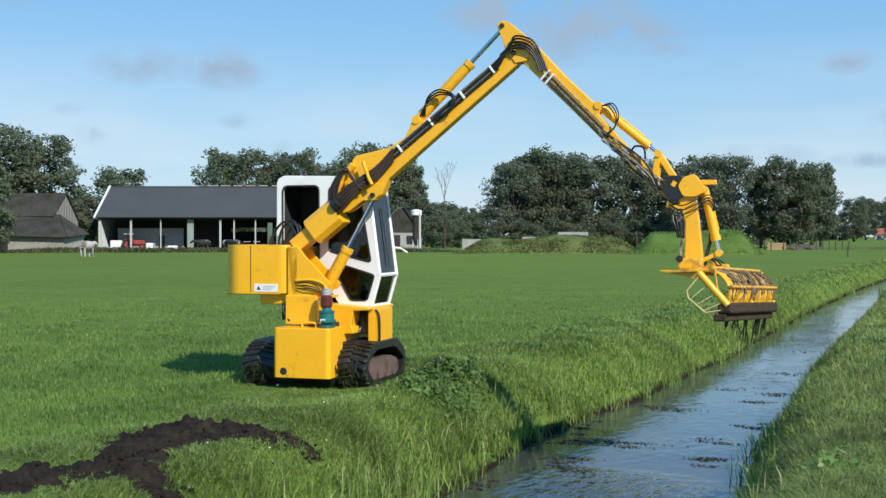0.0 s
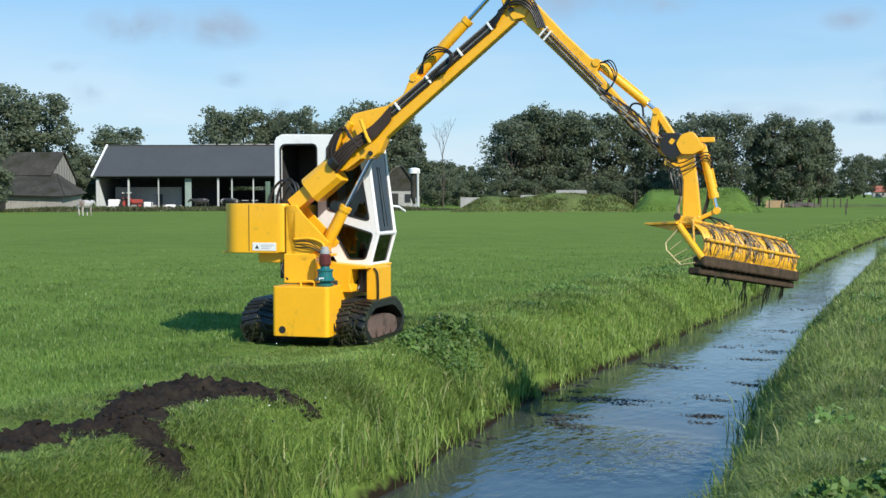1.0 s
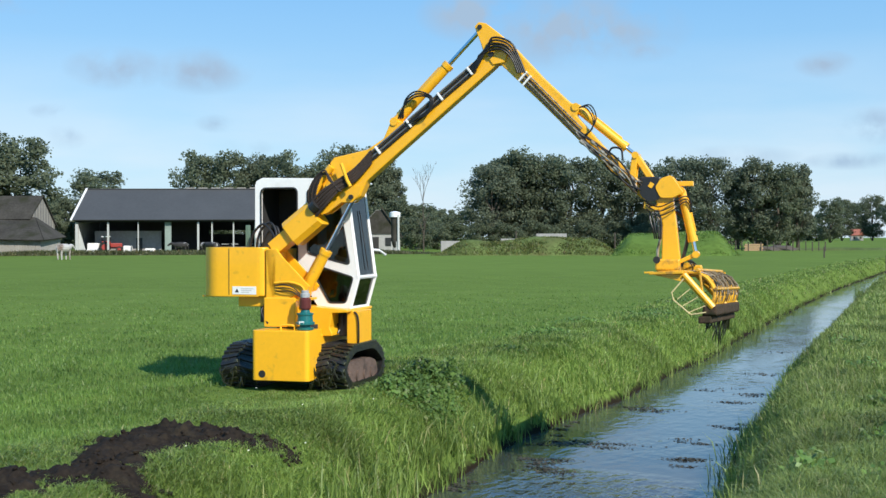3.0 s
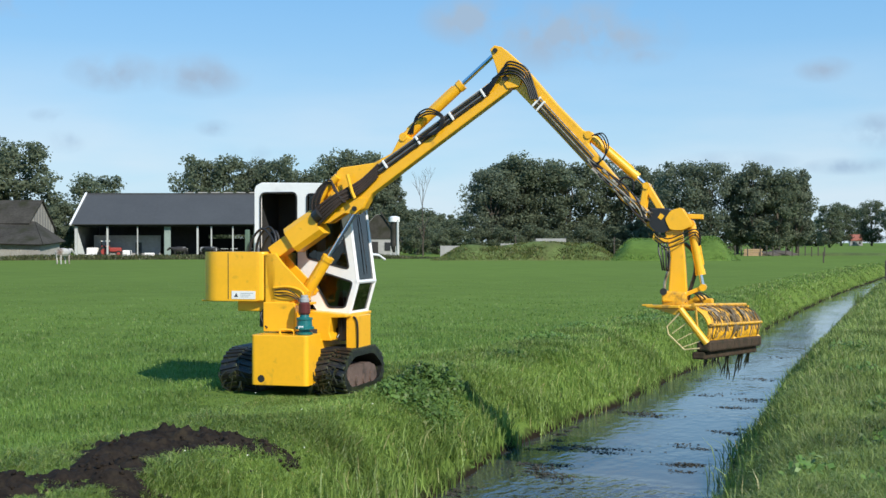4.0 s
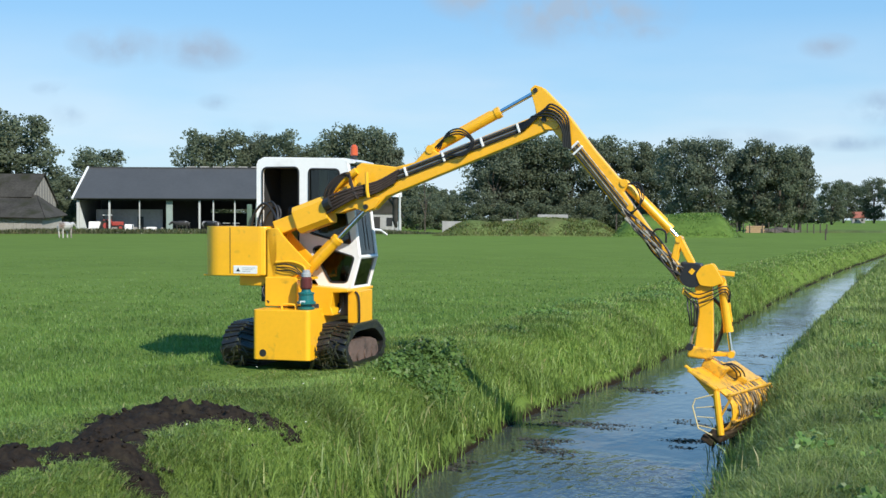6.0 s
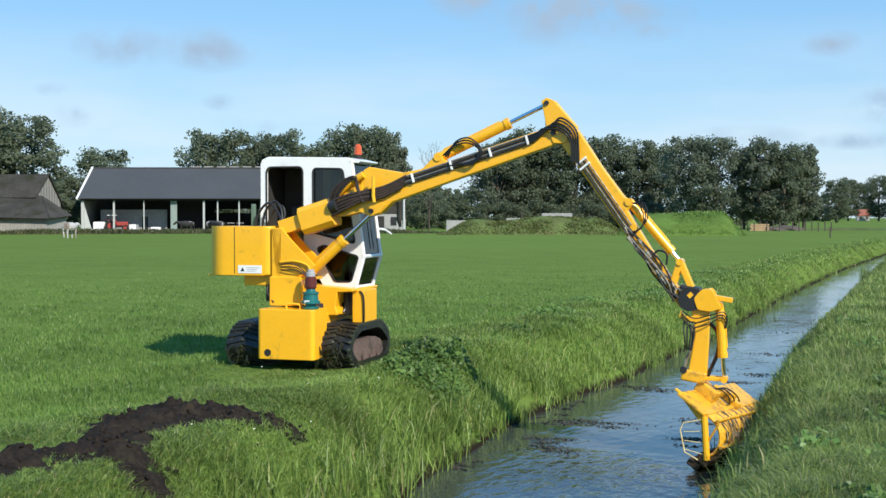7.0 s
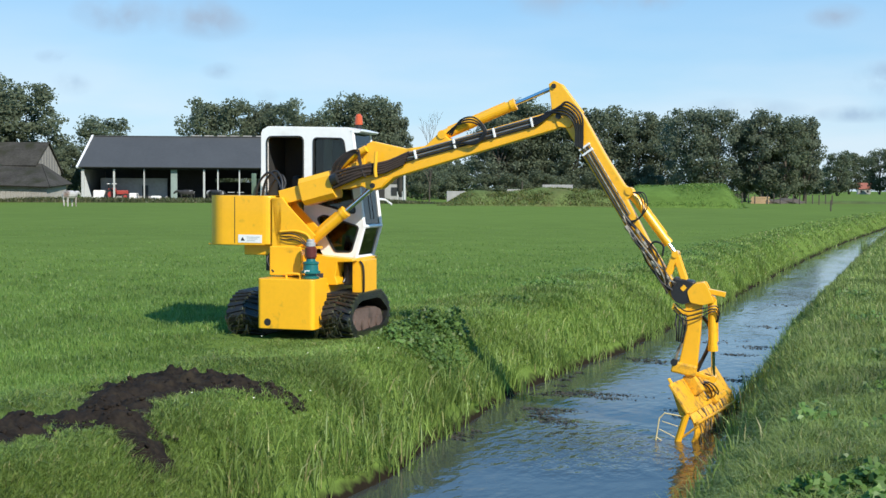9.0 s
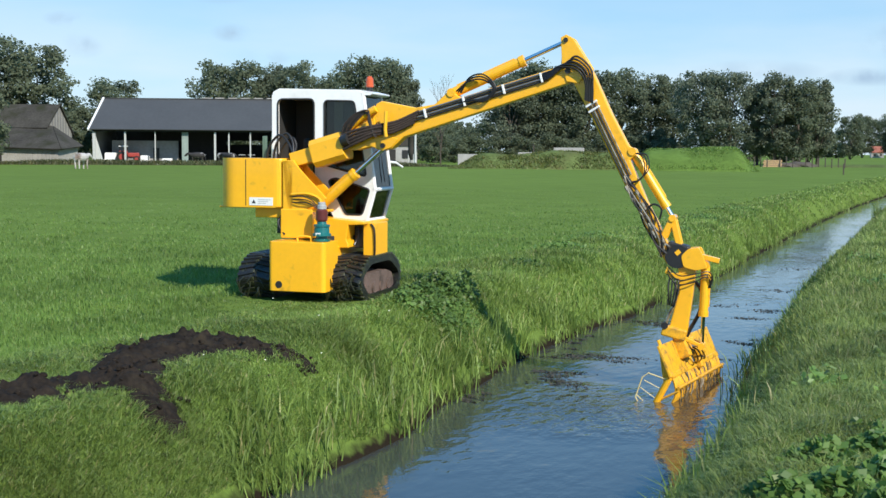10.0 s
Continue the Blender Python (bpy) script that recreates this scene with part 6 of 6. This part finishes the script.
herbs("dock_leaves", [(-0.35, 7.5, 0.24, 0.22, 420), (-0.62, 7.1, 0.24, 0.22, 420), (-0.25, 6.9, 0.24, 0.22, 400), (-0.5, 6.5, 0.24, 0.21, 420), (-0.75, 6.3, 0.22, 0.21, 400), (-0.2, 6.2, 0.24, 0.21, 400), (-0.45, 8.1, 0.2, 0.16, 60)],
      6, "broad green dock leaves in the bank grass", 0.052, DOCK)
herbs("small_bank_weeds", [(-0.3, 9.4, 0.25, 0.2, 70), (-0.9, 9.8, 0.25, 0.2, 60), (-0.4, 11.5, 0.3, 0.2, 80), (-0.5, 14.0, 0.3, 0.2, 90), (-0.9, 17.5, 0.3, 0.2, 80), (-1.3, 21.0, 0.4, 0.25, 120)], 16, "small leafy weeds in the matted grass", 0.05)

# rough tufts on the far banks
rng = np.random.default_rng(23)
def far_tufts(name, a0, a1, d, depth, h, n, hmin, hmax, mat, label):
    az, v = rng.uniform(min(a0, a1), max(a0, a1), n), rng.uniform(0.02, 0.7, n)
    u = (az - a0) / (a1 - a0)
    e = np.clip(np.minimum(u, 1 - u) * 5, 0, 1)
    e = e * e * (3 - 2 * e)
    x, y = -np.sin(np.radians(az)) * (d + depth * v), np.cos(np.radians(az)) * (d + depth * v)
    z = h * e * np.sin(np.pi * v) ** 0.7 * np.array([1 + 0.55 * noise.noise((p * 0.12, q * 0.12, 1.0)) for p, q in zip(x, y)]) - 0.2
    blades(name, np.stack([x, y], 1), z, rng.uniform(hmin, hmax, n), np.full(n, 0.09), rng.normal(size=(n, 2)) * 0.4, rng, mat, label)


ROUGH_LEAF = leaf_material("dry_rough_grass", (0.090, 0.120, 0.028), (0.15, 0.165, 0.045), (0.25, 0.20, 0.09), 0.3)
VERGE_LEAF = leaf_material("dark_verge_grass", (0.05, 0.07, 0.022), (0.12, 0.12, 0.05), (0.18, 0.14, 0.07), 0.3)
far_tufts("bank_tufts", 22.6, 13.4, 126, 9, 1.75, 12000, 0.1, 0.34, ROUGH_LEAF, "rough tufted grass on the earth bank")
far_tufts("verge_tufts", 45.0, 21.5, 140, 5, 0.45, 12000, 0.15, 0.5, VERGE_LEAF, "rough brown grass along the field's verge")
far_tufts("mound_tufts", 14.4, 8.2, 124, 12, 2.2, 6000, 0.12, 0.3, FIELD_LEAF, "short green grass on the mound")
# floating weed rafts
RAFT = material("floating_dead_weed", (0.045, 0.038, 0.022), 0.7, vary=0.5, scale=6, random_island=0.5)
rng = np.random.default_rng(17)
cs, ss = [], []
for x, y, rx, ry, k in ((-4.45, 14.4, 0.30, 0.22, 260), (-4.15, 15.7, 0.42, 0.20, 300), (-4.3, 13.8, 0.40, 0.16, 220), (-4.7, 15.6, 0.30, 0.25, 160), (-2.8, 14.7, 0.26, 0.30, 240), (-2.85, 17.9, 0.25, 0.25, 150),
                        (-4.2, 19.2, 0.45, 0.15, 150), (-4.6, 19.3, 0.25, 0.15, 80), (-2.9, 21.6, 0.30, 0.20, 140), (-3.2, 25.0, 0.35, 0.20, 90), (-4.4, 24.5, 0.30, 0.20, 60), (-3.7, 22.1, 0.35, 0.15, 70),
                        (-3.0, 16.3, 0.25, 0.15, 90), (-3.0, 20.5, 0.35, 0.15, 110), (-3.3, 30.0, 0.40, 0.25, 80), (-4.9, 12.3, 0.14, 0.6, 120), (-4.95, 17.0, 0.12, 0.8, 140)):
    for strip in range(5):
        ox, oy, m = x + rng.normal() * rx * 0.5, y + rng.normal() * ry * 0.9, k // 5
        p = rng.normal(size=(m, 2)) * (rx * 0.42, 0.035) + (ox, oy)
        cs.append(np.concatenate([p, np.full((m, 1), WATER_Z + 0.005) + rng.uniform(0, 0.006, (m, 1))], 1))
        ss.append(rng.uniform(0.4, 1.4, m) * 0.034)
cs, ss = np.concatenate(cs), np.concatenate(ss)
ns = rng.normal(size=(len(cs), 3)) * 0.15 + (0, 0, 1)
ns /= np.linalg.norm(ns, axis=1)[:, None]
tagged(new("floating_weed", quads_mesh("floating_weed", cs, ns, ss, RAFT, rng, 0.7)), "dark rafts of cut weed floating on the ditch", "weed", kind="stuff")
# small wild flowers
PETAL = material("pale_petal", (0.75, 0.74, 0.55), 0.6, vary=0.1)
cs = np.array([(-5.3, 9.7, 0.35), (-5.6, 8.3, 0.18), (-5.2, 8.6, 0.12), (-5.35, 11.3, 0.2), (-5.9, 9.9, 0.45), (-5.0, 9.2, 0.1)])
tagged(new("wild_flowers", quads_mesh("wild_flowers", np.repeat(cs, 3, 0), np.tile([[0, -0.5, 0.86]], (18, 1)), np.full(18, 0.014), PETAL, rng)), "tiny pale wild flowers in the bank grass", "flowers", kind="stuff")


# ---- movement ----
STOPS = [0, 0.5, 1, 1.5, 2, 2.5, 3, 4.5, 5, 5.5, 7, 7.5, 8, 8.5, 9, 9.5, 10]
BOOM_A = [-0.4, -0.3, -0.3, -0.3, -0.3, -0.2, -0.3, -8.5, -13.3, -17.0, -21.6, -23.6, -23.4, -24.1, -24.0, -23.5, -22.5]
DIP_A = [0.4, 0.4, 0.3, 0.4, 0.2, 0.1, 0.3, -2.7, -1.3, -3.2, -9.5, -10.6, -10.0, -9.2, -12.9, -15.3, -17.4]
HANG_A = [0.0, -0.3, 0.2, 0.6, 0.6, 0.3, -0.1, -3.1, -1.8, -3.3, -9.1, -10.0, -8.8, -7.5, -10.5, -11.2, -13.1]
CURL = [-3, -3, -3, -9, -16, -3, -2, 2, 20, 29, 35, 36, 41, 45, 56, 62, 66]
TILT = [2.5, 5, 7.3, 14.4, 18.6, 8.4, 2, 2.5, 2, 3, 4, 4, 3, 3, 2, 2, 1.6]
TURN = [11, 17, 26, 43, 60, 30, 4, 16, 8, 9, 13, 8, 8.5, 9, 9, 9, 9]


def at_time(values, t):
    """A smooth curve through the values at STOPS."""
    i = max(j for j in range(len(STOPS) - 1) if STOPS[j] <= t + 1e-9)
    def slope(j):
        if j in (0, len(STOPS) - 1):
            return 0.0
        a, b = (values[j] - values[j - 1]) / (STOPS[j] - STOPS[j - 1]), (values[j + 1] - values[j]) / (STOPS[j + 1] - STOPS[j])
        return 0.0 if a * b <= 0 else 2 * a * b / (a + b)
    h = STOPS[i + 1] - STOPS[i]
    u = (t - STOPS[i]) / h
    return ((2 * u ** 3 - 3 * u * u + 1) * values[i] + (u ** 3 - 2 * u * u + u) * h * slope(i)
            + (-2 * u ** 3 + 3 * u * u) * values[i + 1] + (u ** 3 - u * u) * h * slope(i + 1))


def spun(v, deg):
    c, s = math.cos(radians(deg)), math.sin(radians(deg))
    return Vector((c * v.x - s * v.y, s * v.x + c * v.y))


def planar(p, deg):
    return pose(p.x, YA, p.y, 0, -deg, 0)


def along(p, q):
    return planar(p, math.degrees(math.atan2(q.y - p.y, q.x - p.x)))


def meet(a, ra, b, rb):
    """The upper meeting point of two circles in the arm's plane."""
    d = (b - a).length
    x = (ra * ra - rb * rb + d * d) / (2 * d)
    h = math.sqrt(max(ra * ra - x * x, 0.0))
    w = (b - a) / d
    return a + w * x + Vector((-w.y, w.x)) * h


def motions():
    rows = {}
    def key(ob, t, m):
        rows.setdefault(ob, []).append((t, m))
    for i in range(101):
        t = i / 10
        ba, da, ha = at_time(BOOM_A, t), at_time(DIP_A, t), at_time(HANG_A, t)
        cu, tu, ti = at_time(CURL, t), at_time(TURN, t), at_time(TILT, t)
        e = P + spun(E - P, ba)
        tip = e + spun(T - E, da)
        b = tip + spun(B - T, ha)
        key(boom, t, planar(P, ba))
        key(dipper, t, planar(e, da))
        key(head, t, planar(tip, ha))
        pin, apex = P + spun(LIFT_PIN - P, ba), e + spun(APEX - E, da)
        base = P + spun(BOOM_CYL - P, ba)
        key(lift_barrel, t, along(LIFT_BASE, pin))
        key(lift_rod, t, along(pin, LIFT_BASE))
        key(boom_barrel, t, along(base, apex))
        key(boom_rod, t, along(apex, base))
        dbase, vl, vr = e + spun(DIP_CYL - E, da), e + spun(V_LEFT - E, da), tip + spun(V_RIGHT - T, ha)
        r = meet(vl, LEN_L, vr, LEN_R)
        key(dip_barrel, t, along(dbase, r))
        key(dip_rod, t, along(r, dbase))
        key(link_left, t, along(vl, r))
        key(link_right, t, along(vr, r))
        j = b + spun(J0 - B, -0.7 * (cu - CURL[0]))
        tb = tip + spun(TILT_CYL - T, ha)
        key(tilt_barrel, t, along(tb, j))
        key(tilt_rod, t, along(j, tb))
        key(tilt_link, t, along(b, j))
        fold = smooth((cu + 2) / 36)      # the carrier swings forward as the basket closes
        m = pose(b.x - 0.083 + 0.205 * fold, YA, b.y + 0.056 - 0.11 * fold) @ Matrix.Rotation(radians(-tu), 4, "Z") @ Matrix.Rotation(radians(-ti), 4, "X") @ Matrix.Rotation(radians(cu), 4, "Y")
        key(basket, t, m)
        for ob, place in strands:
            key(ob, t, Matrix.Translation(m @ place))
    for ob, path in rows.items():
        walk(ob, path)


motions()
